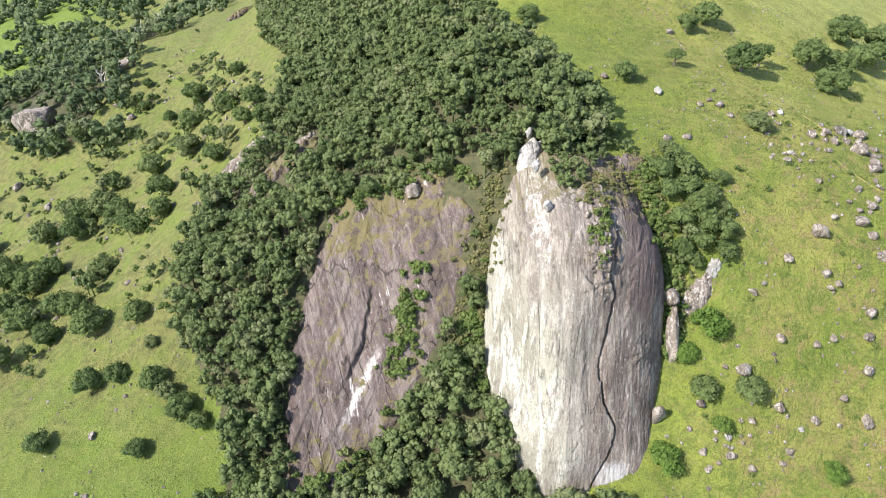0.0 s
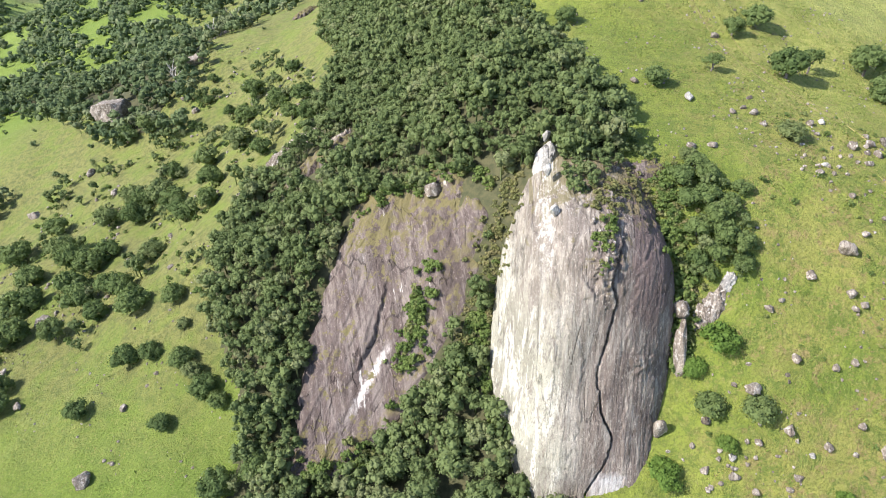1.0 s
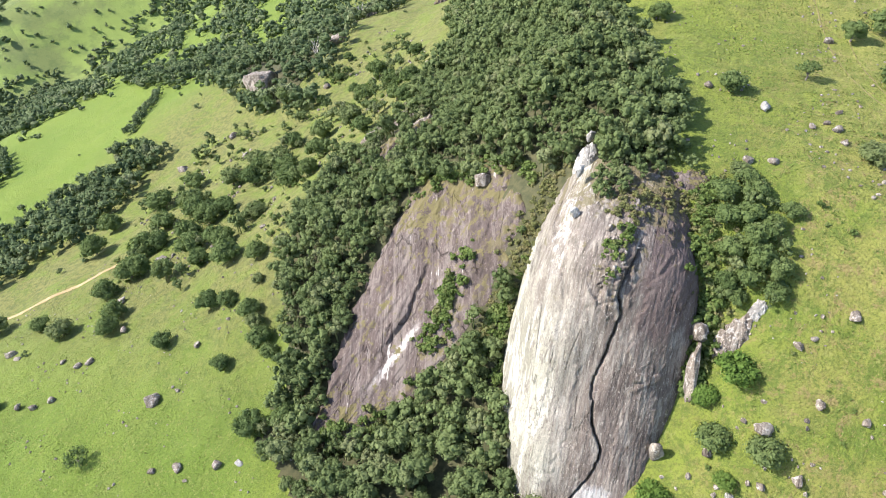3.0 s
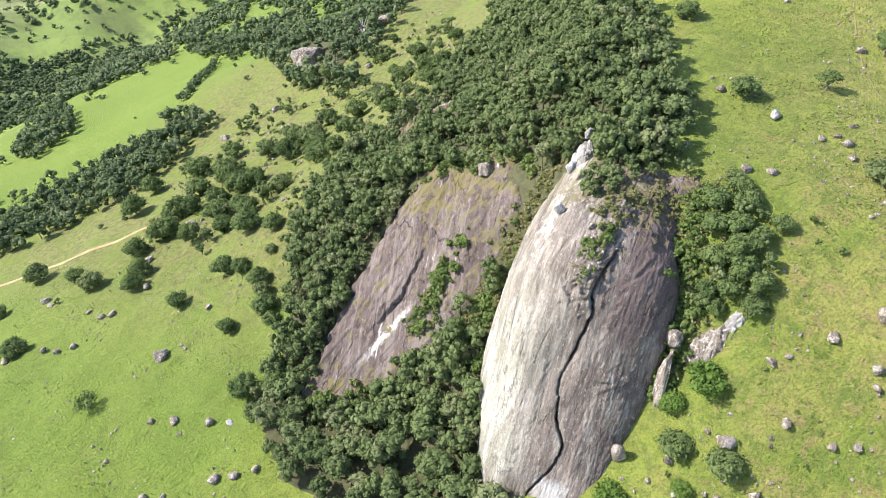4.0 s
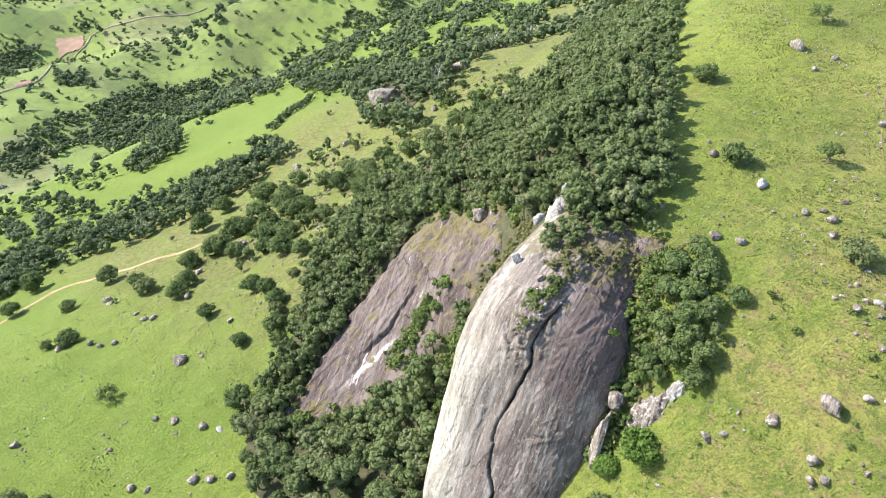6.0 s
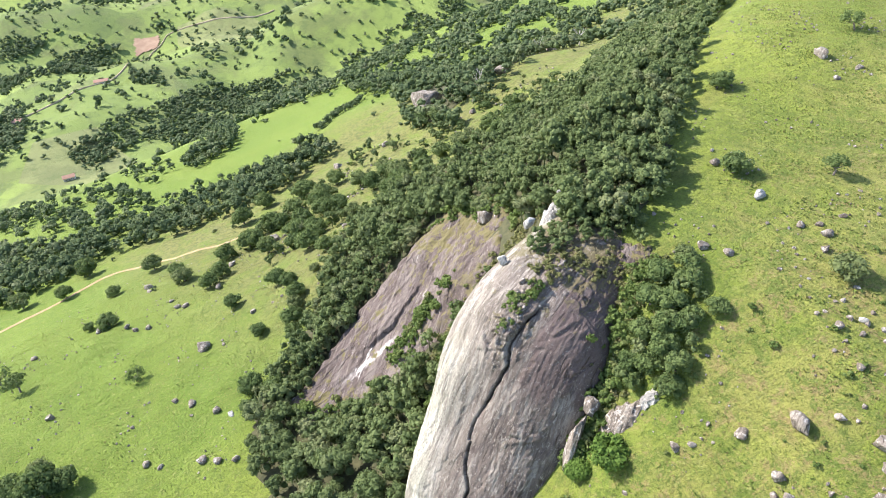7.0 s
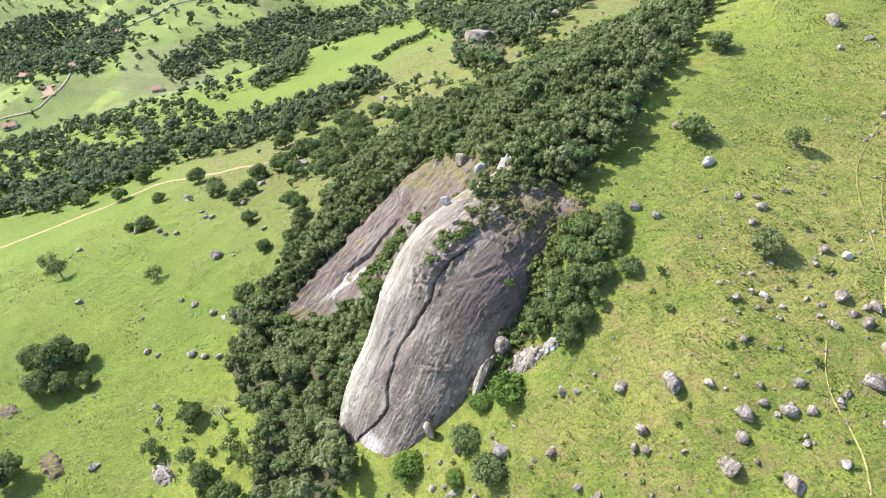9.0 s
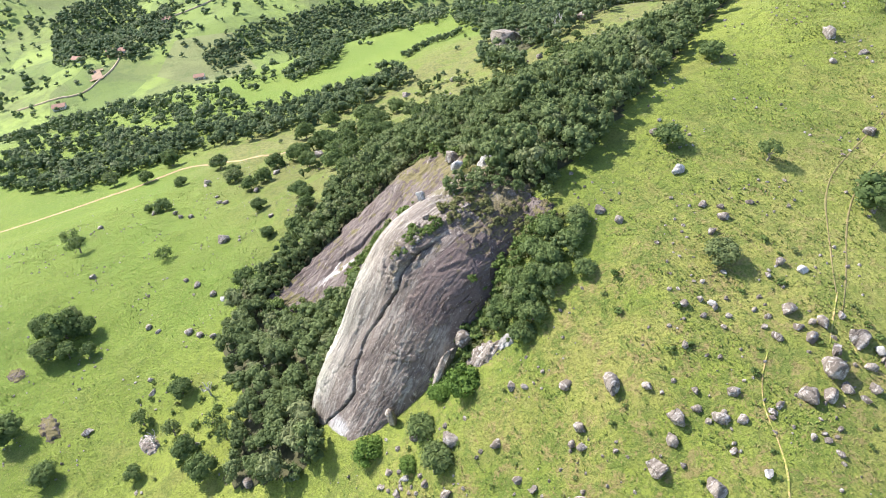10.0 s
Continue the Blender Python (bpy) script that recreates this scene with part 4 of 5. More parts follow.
WEST_B = [(-124.1, 217.4, 10.0), (-120.9, 200.8, 12.5), (-141.0, 191.9, 11.5), (-127.4, 189.9, 11.0), (-88.5, 177.9, 8.1), (-97.8, 176.4, 9.4), (-112.6, 195.0, 11.0), (-97.5, 241.9, 11.0),
          (-68.3, 216.2, 8.7), (-114.0, 260.0, 6.4), (-130.7, 254.8, 5.5), (-84.9, 272.4, 7.0), (-66.5, 18.7, 12.5), (-60.0, 11.8, 9.5), (-72.5, 13.0, 10.0), (-189.6, 99.1, 11.0),
          (-181.0, 77.2, 7.5), (-235.8, 47.3, 12.0), (-141.9, 63.7, 9.0), (-151.0, 58.3, 5.4), (-164.0, 101.2, 8.5), (-145.6, 98.0, 9.3), (-124.2, 100.3, 8.6)]
WEST_C = [(-46.9, 76.6, 8.5), (-37.4, 79.7, 9.0), (-144.5, 118.0, 10.0), (-142.7, 128.7, 11.0), (-149.6, 144.5, 12.0), (-156.9, 161.8, 12.0), (-176.3, 180.8, 13.0), (-196.2, 166.7, 12.0),
          (-185.7, 147.3, 12.0), (-105.1, 142.1, 9.5), (-127.2, 169.2, 9.5), (-137.2, 205.2, 10.0), (-110.5, 133.7, 8.5), (-128.6, 107.7, 8.8), (-31.5, -0.2, 10.5), (-11.7, 6.8, 8.0),
          (3.4, 27.4, 5.5), (-15.1, 45.6, 7.5), (8.0, 41.7, 7.5), (17.7, 44.0, 8.5), (-217.9, 63.6, 9.0), (-237.2, 80.2, 12.0), (-79.6, 112.1, 6.8), (-122.0, 142.0, 12.0), (-141.5, 167.8, 13.0),
          (-113.0, 146.0, 10.0), (-132.0, 152.0, 11.0), (-150.0, 176.0, 11.0), (-168.0, 196.0, 12.0), (-64, 25, 8.5), (-75, 21, 8), (-56, 18, 7.5), (-53, 24, 6)]
WEST_D = [(-152.0, 176.2, 12), (-130.4, 162.2, 11), (-145.6, 147.1, 11), (-139.1, 130.7, 10), (-123.2, 128.2, 9), (-104.8, 159.3, 7), (-129.7, 200.7, 10), (-103.7, 183.1, 9)]
for group in (WEST_A, WEST_B, WEST_C, WEST_D):
    for x, y, w in group:
        plant(TREES, x, y, w, "dark green round-crowned tree standing alone in the pasture" if w < 9 else "broad dark green tree of a pasture grove", "pasture trees", tall=0.95)
for x, y, w in ((-91.3, 56.9, 7.5), (-128.9, 27.4, 10.0), (-13.2, 33.0, 7.0), (-141.3, 23.5, 9.0), (4, 50, 6), (-2, 40, 6.5), (12, 52, 6)):
    plant(OPEN_TREES, x, y, w, "thin open tree with few leaves and bare limbs", "thin pasture trees")
EAST = [(49.0, 160.1, 7.4), (85.3, 207.6, 9.5), (76.4, 198.8, 7.0), (113.9, 192.4, 11.0), (142.1, 226.0, 13.0), (138.3, 205.6, 12.0), (114.0, 177.2, 10.5), (157.3, 228.2, 12.0),
        (86.4, 176.0, 10.8), (27.9, 196.9, 6.8), (126, 196, 10), (61.0, 120.7, 4.6), (150, 214, 11)]
for x, y, w in EAST:
    plant(TREES, x, y, w, "grey-green rounded tree on the sunny hillside", "hillside trees", tall=0.9)
for x, y, w in ((65.3, 171.4, 6.4), (95.1, 184.8, 8.4), (44.1, 242.1, 7.4)):
    plant(OPEN_TREES, x, y, w, "slender tree with an open crown on the hillside", "hillside trees")
for x, y, w in ((78.4, 143.7, 7.4), (59.0, 98.1, 8.6), (55.3, 95.0, 6.2), (57.7, 88.4, 7.6), (66.4, 87.0, 7.8), (49.5, 78.2, 8.0), (82.9, 75.5, 5.6), (64.1, 123.9, 5.2), (61.3, 82.6, 4.6), (63.5, 109.8, 6.0)):
    plant(BUSHES, x, y, w, "bright green rounded bush on the grassy slope", "bushes below the dome", "bush", 0.85)
for x, y, w in ((51.2, 125.6, 6.7), (55.0, 129.6, 5.4), (57.0, 126.7, 6.1), (52.5, 120.7, 6.6), (56.8, 121.5, 6.6), (58.1, 117.0, 5.9), (54.5, 115.4, 6.5), (59.7, 113.9, 6.6),
                (63.0, 112.5, 5.9), (58.4, 111.3, 6.5), (54.9, 110.7, 5.2), (57.1, 108.6, 4.5), (60.5, 118.5, 5.5), (53.5, 131, 5)):
    plant(TREES[:3], x, y, w, "dark green tree of the thicket beside the dome", "thicket beside the dome", tall=0.95)


def dead_tree(x, y, height, seed):
    """A bare, bleached tree: a forked trunk with crooked limbs and twigs."""
    g = np.random.RandomState(seed)
    root = new("dead_tree")
    root.matrix_basis = pose(x, y, float(ground_z(x, y)) - 0.2)
    fork = np.array([g.normal() * 0.4, g.normal() * 0.4, height * 0.45])
    v, f = tube(bend(g, (0, 0, -0.5), fork, 0.15), np.linspace(0.05, 0.034, 6) * height)
    part("trunk", np_mesh("trunk", v, f, DEAD_WOOD, True), root)
    for k in range(6):
        a = k * 1.05 + g.uniform(0, 0.6)
        tip = fork + np.array([math.cos(a), math.sin(a), 0]) * height * g.uniform(0.2, 0.4) + (0, 0, height * g.uniform(0.2, 0.5))
        line = bend(g, fork - (0, 0, 0.3), tip, 0.25)
        v, f = tube(line, np.linspace(0.028, 0.007, 6) * height, 5)
        part("limb", np_mesh("limb", v, f, DEAD_WOOD, True), root)
    return tagged(root, "bare bleached dead tree with crooked limbs", "tree", "dead trees")


for k, (x, y, h) in enumerate(((-158.6, 300, 10), (-163.2, 307, 11), (-165, 366, 12), (-180.6, 433, 15), (-7.7, 52.7, 6.5), (-4.0, 34.5, 6.0))):
    dead_tree(x, y, h, 700 + k)


# ---- woods: more trees than one could count ----
def proto_crowns(seed, count, radius, height, lobes, leaves, size, level=1, trunk=True, fat=1.0):
    out = []
    for k in range(count):
        g = np.random.RandomState(seed + k)
        c = crown_lobes(g, radius * g.uniform(0.8, 1.15), height * g.uniform(0.85, 1.15), lobes + k % 3, g.uniform(0.5, 0.9), fat)
        c = np.concatenate([c, crown_lobes(g, radius * 0.95, height * 0.66, max(2, lobes // 3), 0.35, fat)])
        v, f = crown_arrays(g, c, leaves, size, 0.80, level)
        if trunk:
            tv, tf = tube([(0, 0, -1), (0.1, 0, height * 0.3), (0.15, 0.1, height * 0.7)], [0.2, 0.16, 0.08], 5)
            f = np.concatenate([f, np.concatenate([tf[:, :3], tf[:, [0, 2, 3]]]) + len(v)])
            v = np.concatenate([v, tv])
        out.append((v, f))
    return out


def scatter(poly, gap, seed, keep=None, soft=0.0):
    """Uneven but well-spaced points in a polygon of the plan."""
    g = np.random.RandomState(seed)
    px, py = [p[0] for p in poly], [p[1] for p in poly]
    x, y = np.meshgrid(np.arange(min(px), max(px), gap), np.arange(min(py), max(py), gap))
    x = x + gap * 0.5 * (np.arange(x.shape[0]) % 2)[:, None] + g.uniform(-0.38, 0.38, x.shape) * gap
    y = y + g.uniform(-0.38, 0.38, x.shape) * gap
    x, y = x.ravel(), y.ravel()
    k = inside(x, y, poly)
    if soft:
        for dx, dy in ((soft, 0), (-soft, 0), (0, soft), (0, -soft), (soft / 2, soft / 2), (-soft / 2, -soft / 2)):
            k &= inside(x + dx * (t := g.uniform(0, 1, len(x))), y + dy * t, poly)
    if keep is not None:
        k &= keep(x, y)
    return x[k], y[k]


def woods(name, spots, protos, lo, hi, seed, material, label, lift=None, tall=(0.85, 1.2)):
    """All the crowns of one wood in one mesh."""
    g = np.random.RandomState(seed)
    vs, fs, sp, n = [], [], [], 0
    x, y = spots
    z = ground_z(x, y) if lift is None else lift(x, y)
    for i in range(len(x)):
        v, f = protos[g.randint(len(protos))]
        s, a = g.uniform(lo, hi), g.uniform(0, 6.3)
        h = s * g.uniform(*tall)
        c, d = math.cos(a) * s, math.sin(a) * s
        vs.append(np.stack([x[i] + v[:, 0] * c - v[:, 1] * d, y[i] + v[:, 0] * d + v[:, 1] * c, z[i] + v[:, 2] * h], 1))
        fs.append(f + n)
        sp.append(np.full(len(v), g.uniform()))
        n += len(v)
    return stuff(name, np_mesh(name, np.concatenate(vs), np.concatenate(fs), material, False, np.concatenate(sp)), label, "forest")


DOME_TREES = [(25.5, 129), (26.3, 121), (27.2, 114.5), (30.5, 116), (33.5, 122), (40, 128), (46, 131.5), (40, 137), (22, 138)]


def off_rock(x, y):
    """Not on the dome, the slab or the bare ledges."""
    dome = (y > 71) & (y < 136) & ~((y > 112) & inside(x, y, DOME_TREES)) & (x > np.interp(y, DOME_Y, DOME_W) - 0.3) & (x < np.interp(y, DOME_Y, DOME_E) + 1)
    slab = (y > 79) & (y < 137.5) & (x > np.interp(y, SLAB_Y, SLAB_W) + 0.3) & (x < np.interp(y, SLAB_Y, SLAB_E) - 0.5)
    bare = (inside(x, y, [(-60, 153), (-48, 150), (-28, 164), (-31, 178), (-42, 178), (-58, 168)]) | inside(x, y, [(-72, 178), (-64, 172), (-43, 183), (-45, 197), (-56, 200)])) & (ripple(x, y, 9, 81) > -0.7)
    knob = (np.hypot(x - 22, y - 129) < 3.4) | (np.hypot(x - 24.5, y - 120) < 2.6)
    neck = (y > 100) & (y < 131) & (x > np.interp(y, DOME_Y, DOME_W) - 0.5) & (x < np.interp(y, [112, 131], [28, 25]))
    gully = (y > 101) & (y < 129) & (x > np.interp(y, SLAB_Y, SLAB_E) - 2) & (x < np.interp(y, DOME_Y, DOME_W) + 1) & (ripple(x, y, 6, 84) > -0.35)
    return ~(dome | slab | bare | knob | gully | neck)


FOOT = [(-44, 76), (-30, 63), (-9, 59), (7, 60), (22, 47), (36, 60), (29, 71), (12, 82), (-4, 82), (-12, 74), (-28, 74)]
NEAR = proto_crowns(300, 14, 2.7, 6.0, 10, 200, 0.46)
NEAR_FAR = proto_crowns(310, 6, 3.0, 6.0, 7, 70, 0.8)
woods("ridge_forest", scatter(RIDGE, 3.5, 9, lambda x, y: off_rock(x, y) & (y >= 215)), NEAR_FAR, 0.7, 1.4, 10, LEAF_FOREST, "dark green forest on the back of the ridge")
woods("ridge_forest", scatter(RIDGE, 2.95, 1, lambda x, y: off_rock(x, y) & (y < 215) & ~inside(x, y, FOOT)), NEAR, 0.48, 1.4, 2, LEAF_FOREST, "dense dark green native forest covering the ridge and the crags' foot",
      lambda x, y: np.where(inside(x, y, DOME_TREES), np.maximum(ground_z(x, y), np.interp(y, DOME_Y, DOME_T) - 1.5), ground_z(x, y)))
woods("dome_trees", scatter(DOME_TREES, 2.4, 3), NEAR, 0.4, 0.75, 4, LEAF_FOREST, "dense trees crowding the top of the granite dome",
      lambda x, y: np.maximum(ground_z(x, y), np.interp(y, DOME_Y, DOME_T) - 1.5))
woods("thicket", scatter([(50, 128), (57, 131), (61, 125), (65, 112), (63, 108), (57, 106), (54, 110), (53, 118)], 3.0, 5, lambda x, y: ripple(x, y, 7, 83) > -0.5), NEAR, 0.3, 0.8, 6, LEAF_FOREST, "dense thicket along the dome's eastern side")
SHRUB = proto_crowns(320, 5, 1.3, 1.9, 5, 75, 0.40, trunk=False)


def rock_top(x, y):
    """Height of the topmost rock or ground at each spot."""
    deps = bpy.context.evaluated_depsgraph_get()
    z = []
    for a, b in zip(x, y):
        best = float(ground_z(a, b))
        for rock in bpy.data.objects["rock_dome"].children[:] + bpy.data.objects["rock_slab"].children[:]:
            hit, p, _, _ = rock.ray_cast(Vector((a, b, 200)), Vector((0, 0, -1)), depsgraph=deps)
            if hit:
                best = max(best, p.z)
        z.append(best - 0.15)
    return np.array(z)


def bushy(line, spread, count, seed):
    g = np.random.RandomState(seed)
    p = np.array(line, float)
    t = g.uniform(0, len(p) - 1, count)
    x = np.interp(t, np.arange(len(p)), p[:, 0]) + g.normal(size=count) * spread
    y = np.interp(t, np.arange(len(p)), p[:, 1]) + g.normal(size=count) * spread
    return x, y


def scrub(name, spots, lo, hi, seed, label, leaf=LEAF_SCRUB):
    woods(name, spots, SHRUB, lo, hi, seed, leaf, label, rock_top)


bpy.context.view_layer.update()
scrub("slab_scrub", bushy([(-6, 100), (-5, 106), (-5, 112), (-2, 118)], 1.9, 90, 3), 0.6, 1.6, 4, "bushes growing on a ledge of the brown slab")
scrub("slab_scrub", bushy([(7, 97), (9, 104), (10, 108)], 1.5, 36, 5), 0.8, 1.7, 6, "bushes in the gully between slab and dome")
scrub("gully_scrub", bushy([(8, 102), (10, 108), (12, 114), (13.5, 121), (15, 129)], 2.0, 170, 25), 0.3, 0.95, 26, "low dry scrub in the upper gully", LEAF_DRY)
scrub("gully_scrub", bushy([(9, 117), (12, 123), (14.5, 129), (15.5, 134)], 1.9, 80, 27), 0.3, 1.0, 28, "low dry scrub between the slab's head and the dome", LEAF_DRY)
scrub("slab_scrub", bushy([(-26, 137), (-15, 141), (0, 139), (10, 134)], 1.8, 70, 7), 0.7, 1.6, 8, "low bushes along the slab's upper rim")
EDGE = np.random.RandomState(41)
edge_y = EDGE.uniform(84, 116, 90)
scrub("gully_scrub", (np.interp(edge_y, DOME_Y, DOME_W) - EDGE.uniform(0.2, 2.2, 90), edge_y), 0.4, 1.1, 42, "bushes crowding the dome's western foot")
scrub("dome_scrub", bushy([(33, 110), (35, 114), (39, 119), (35, 120), (31, 117)], 1.6, 100, 9), 0.25, 0.8, 10, "low dry scrub on top of the dome", LEAF_DRY)
scrub("dome_scrub", bushy([(33, 101), (34, 107), (36, 112)], 1.2, 14, 19), 0.5, 1.15, 20, "dark green bushes on top of the dome")
scrub("dome_scrub", bushy([(34.6, 98), (35, 103), (34.5, 108)], 0.9, 14, 11), 0.4, 1.0, 12, "bushes in the broken rock at the crack's head")
scrub("dome_scrub", bushy([(41, 122), (46, 123), (48, 128), (42, 127)], 2.2, 75, 13), 0.25, 0.8, 14, "low dry scrub behind the dome's top", LEAF_DRY)
scrub("dome_scrub", bushy([(52.6, 96), (53, 100), (52.8, 105), (52.4, 110), (50.5, 115), (49, 121), (47, 126)], 1.3, 170, 15), 0.6, 1.5, 16, "bushes along the dome's eastern foot")
scrub("dome_scrub", bushy([(53.5, 103), (53, 109), (51.5, 115), (49.5, 121), (47.5, 126)], 1.8, 90, 23), 0.3, 0.9, 24, "low dry scrub along the dome's eastern shoulder", LEAF_DRY)
scrub("foot_scrub", bushy([(-28, 80), (-20, 79), (-12, 86), (-4, 93)], 1.6, 60, 17), 0.7, 1.6, 18, "bushes along the slab's foot")

scrub("foot_scrub", scatter([(-30, 30), (10, 28), (22, 44), (-2, 57), (-25, 52)], 4.2, 55, lambda x, y: ripple(x, y, 11, 56) > 0.3), 0.6, 1.5, 57, "low bushes in the pasture below the crags")
scrub("hill_scrub", scatter([(44, 66), (100, 66), (122, 100), (122, 160), (80, 160), (66, 120), (60, 92)], 3.6, 58, lambda x, y: ripple(x, y, 13, 59) + 0.5 * ripple(x, y, 5, 57) > 0.5), 0.3, 0.8, 60, "small leafy bushes among the hillside rocks", LEAF_SCRUB)
SCRUBLAND = [(-66, 126), (-72, 170), (-58, 200), (-62, 240), (-88, 290), (-130, 330), (-150, 300), (-140, 255), (-200, 240), (-205, 200), (-150, 120), (-110, 120)]
woods("scrubland", scatter(SCRUBLAND, 6.0, 40, lambda x, y: (ripple(x, y, 34, 41) + 0.4 * ripple(x, y, 12, 42) > 0.48) & off_rock(x, y)), NEAR, 0.5, 1.2, 43, LEAF_FOREST, "scattered scrubby trees on the upper pasture")
scrub("low_scrub", scatter(SCRUBLAND, 5.8, 44, lambda x, y: ripple(x, y, 30, 45) > 0.25), 0.5, 1.5, 46, "low bushes in the rough upper pasture")
MIDDLE = proto_crowns(340, 8, 4.2, 8.0, 6, 48, 1.2, fat=1.25)
DISTANT = proto_crowns(360, 6, 4.4, 7.5, 3, 8, 1.9, trunk=False, fat=1.55)
woods("foot_trees", scatter(FOOT, 4.7, 50, off_rock), proto_crowns(390, 6, 3.5, 7.4, 16, 620, 0.46), 0.65, 1.25, 51, LEAF_FOREST, "tall grey-green trees at the foot of the crags")
woods("far_wood", scatter([(-369, 150), (-340, 120), (-300, 128), (-285, 190), (-330, 170)], 13, 52, lambda x, y: ripple(x, y, 40, 53) > -0.4), MIDDLE, 0.6, 1.0, 54, LEAF_FAR, "loose trees along the hill field's lower edge")
TREELINE = [(-224, 242), (-262, 238), (-272, 182), (-288, 123), (-310, 92), (-380, 40), (-430, -10), (-340, -45), (-315, -17), (-245, 31), (-254, 92), (-226, 132), (-212, 165), (-214, 205)]
woods("tree_belt", scatter(TREELINE, 5.6, 20, lambda x, y: ripple(x, y, 40, 90) > np.where(x < -300, 0.0, -0.9)), MIDDLE, 0.75, 1.25, 21, LEAF_FAR, "dark belt of tall trees below the pasture")
woods("far_wood", scatter(KNOLL, 9.0, 49, lambda x, y: (y >= 400) & (ripple(x, y, 90, 91) + 0.4 * ripple(x, y, 33, 93) > -0.15)), DISTANT, 0.85, 1.4, 39, LEAF_FAR, "dark forest on the far slope")
woods("far_wood", scatter(KNOLL, 7.2, 22, lambda x, y: (y < 400) & (ripple(x, y, 70, 91) > -0.6) & (np.hypot(x + 187, y - 284) > 13) & (np.hypot(x + 154, y - 318) > 8)), MIDDLE, 0.85, 1.4, 23, LEAF_FAR, "dark forest on the slope behind the knoll")
LOWER = [(-502, 81), (-440, 113), (-389, 152), (-335, 160), (-290, 125), (-330, 70), (-430, -10), (-655, -49)]
woods("far_wood", scatter(LOWER, 8.5, 24, lambda x, y: ripple(x, y, 60, 92) + 0.6 * ripple(x, y, 22, 89) > 0.05), MIDDLE, 0.8, 1.3, 25, LEAF_FAR, "scattered trees on the lower slope")
GROVE = [(-382, 196), (-423, 223), (-477, 288), (-410, 262), (-368, 237), (-347, 190)]
woods("far_wood", scatter(GROVE, 7.0, 26), MIDDLE, 0.8, 1.3, 27, LEAF_FAR, "grove on the bright green hill field")
woods("far_wood", scatter([(-451, 163), (-473, 190), (-371, 191), (-369, 154)], 14, 47), MIDDLE, 0.7, 1.1, 48, LEAF_FAR, "loose trees below the bright green hill field")
HEDGE = [(-278, 256), (-270, 258), (-296, 300), (-328, 340), (-338, 342), (-304, 300)]
woods("hedgerow", scatter(HEDGE, 3.4, 28), MIDDLE, 0.45, 0.7, 29, LEAF_FAR, "straight dark hedgerow of young trees")
VALLEY_BAND = [(-727, 185), (-771, 231), (-785, 317), (-825, 392), (-832, 474), (-770, 580), (-420, 379), (-458, 295), (-600, 300), (-707, 286), (-682, 206)]
woods("far_wood", scatter(VALLEY_BAND, 8.2, 30, lambda x, y: ripple(x, y, 60, 95) + 0.5 * ripple(x, y, 150, 96) > -0.55), DISTANT, 0.8, 1.4, 31, LEAF_FAR, "woods along the valley floor")
for k, (line, label) in enumerate((([(-1076, 38), (-1200, 97), (-1152, 172), (-900, 200), (-790, 160), (-775, 125), (-830, 70), (-870, 25)], "dense wood behind the valley farm"),
                                   ([(-1268, 341), (-1282, 381), (-1258, 435), (-1230, 434), (-1119, 320)], "dark oblong wood on a distant hill"),
                                   ([(-967, 366), (-946, 409), (-865, 380), (-897, 351)], "small dark wood beside the valley road"),
                                   ([(-1394, 306), (-1350, 376), (-1320, 337), (-1296, 270)], "distant wood on the hills"),
                                   ([(-1223, 245), (-1118, 278), (-1148, 371), (-1060, 360), (-1105, 217)], "distant wood along a valley"),
                                   ([(-1031, 193), (-1023, 226), (-826, 177), (-793, 139), (-900, 150)], "wood at the roadside in the valley"))):
    woods("far_wood", scatter(line, 9.0, 130 + k), DISTANT, 0.9, 1.5, 140 + k, LEAF_FAR, label)


def open_field(x, y):
    return (inside(x, y, [(-369, 193), (-419, 252), (-390, 345), (-340, 355), (-270, 261), (-306, 150), (-342, 139)]) | inside(x, y, [(-712, 45), (-790, 96), (-734, 161), (-680, 190), (-645, 159), (-634, 95)])
            | inside(x, y, [(-1260, 460), (-1215, 545), (-1160, 509), (-1190, 450)]))


woods("far_wood", scatter([(-2300, -500), (-2300, 2400), (-300, 2400), (-430, 800), (-800, 640), (-850, 400), (-760, 100), (-760, -500)], 24, 32, lambda x, y: (ripple(x, y, 260, 96) + 0.7 * ripple(x, y, 90, 97) > 0.42) & ~open_field(x, y)),
      DISTANT, 1.1, 2.1, 33, LEAF_FAR, "distant woods and groves across the hills")
woods("lone_trees", scatter([(-1500, -100), (-1500, 1000), (-430, 900), (-300, 400), (-300, 0)], 23, 34, lambda x, y: (ripple(x, y, 80, 98) + 0.6 * ripple(x, y, 30, 94) > -0.1) & ~open_field(x, y)), DISTANT, 0.6, 1.2, 35, LEAF_FAR, "single trees dotted over the valley fields")
woods("weeds", scatter([(-300, 400), (-60, 400), (-80, 250), (-75, 150), (-100, 90), (-320, 40)], 17, 36, lambda x, y: ripple(x, y, 60, 99) > 0.5), proto_crowns(380, 4, 1.4, 2.0, 5, 60, 0.6, trunk=False), 0.6, 1.6, 37, LEAF_FAR, "low bushes scattered over the pasture")


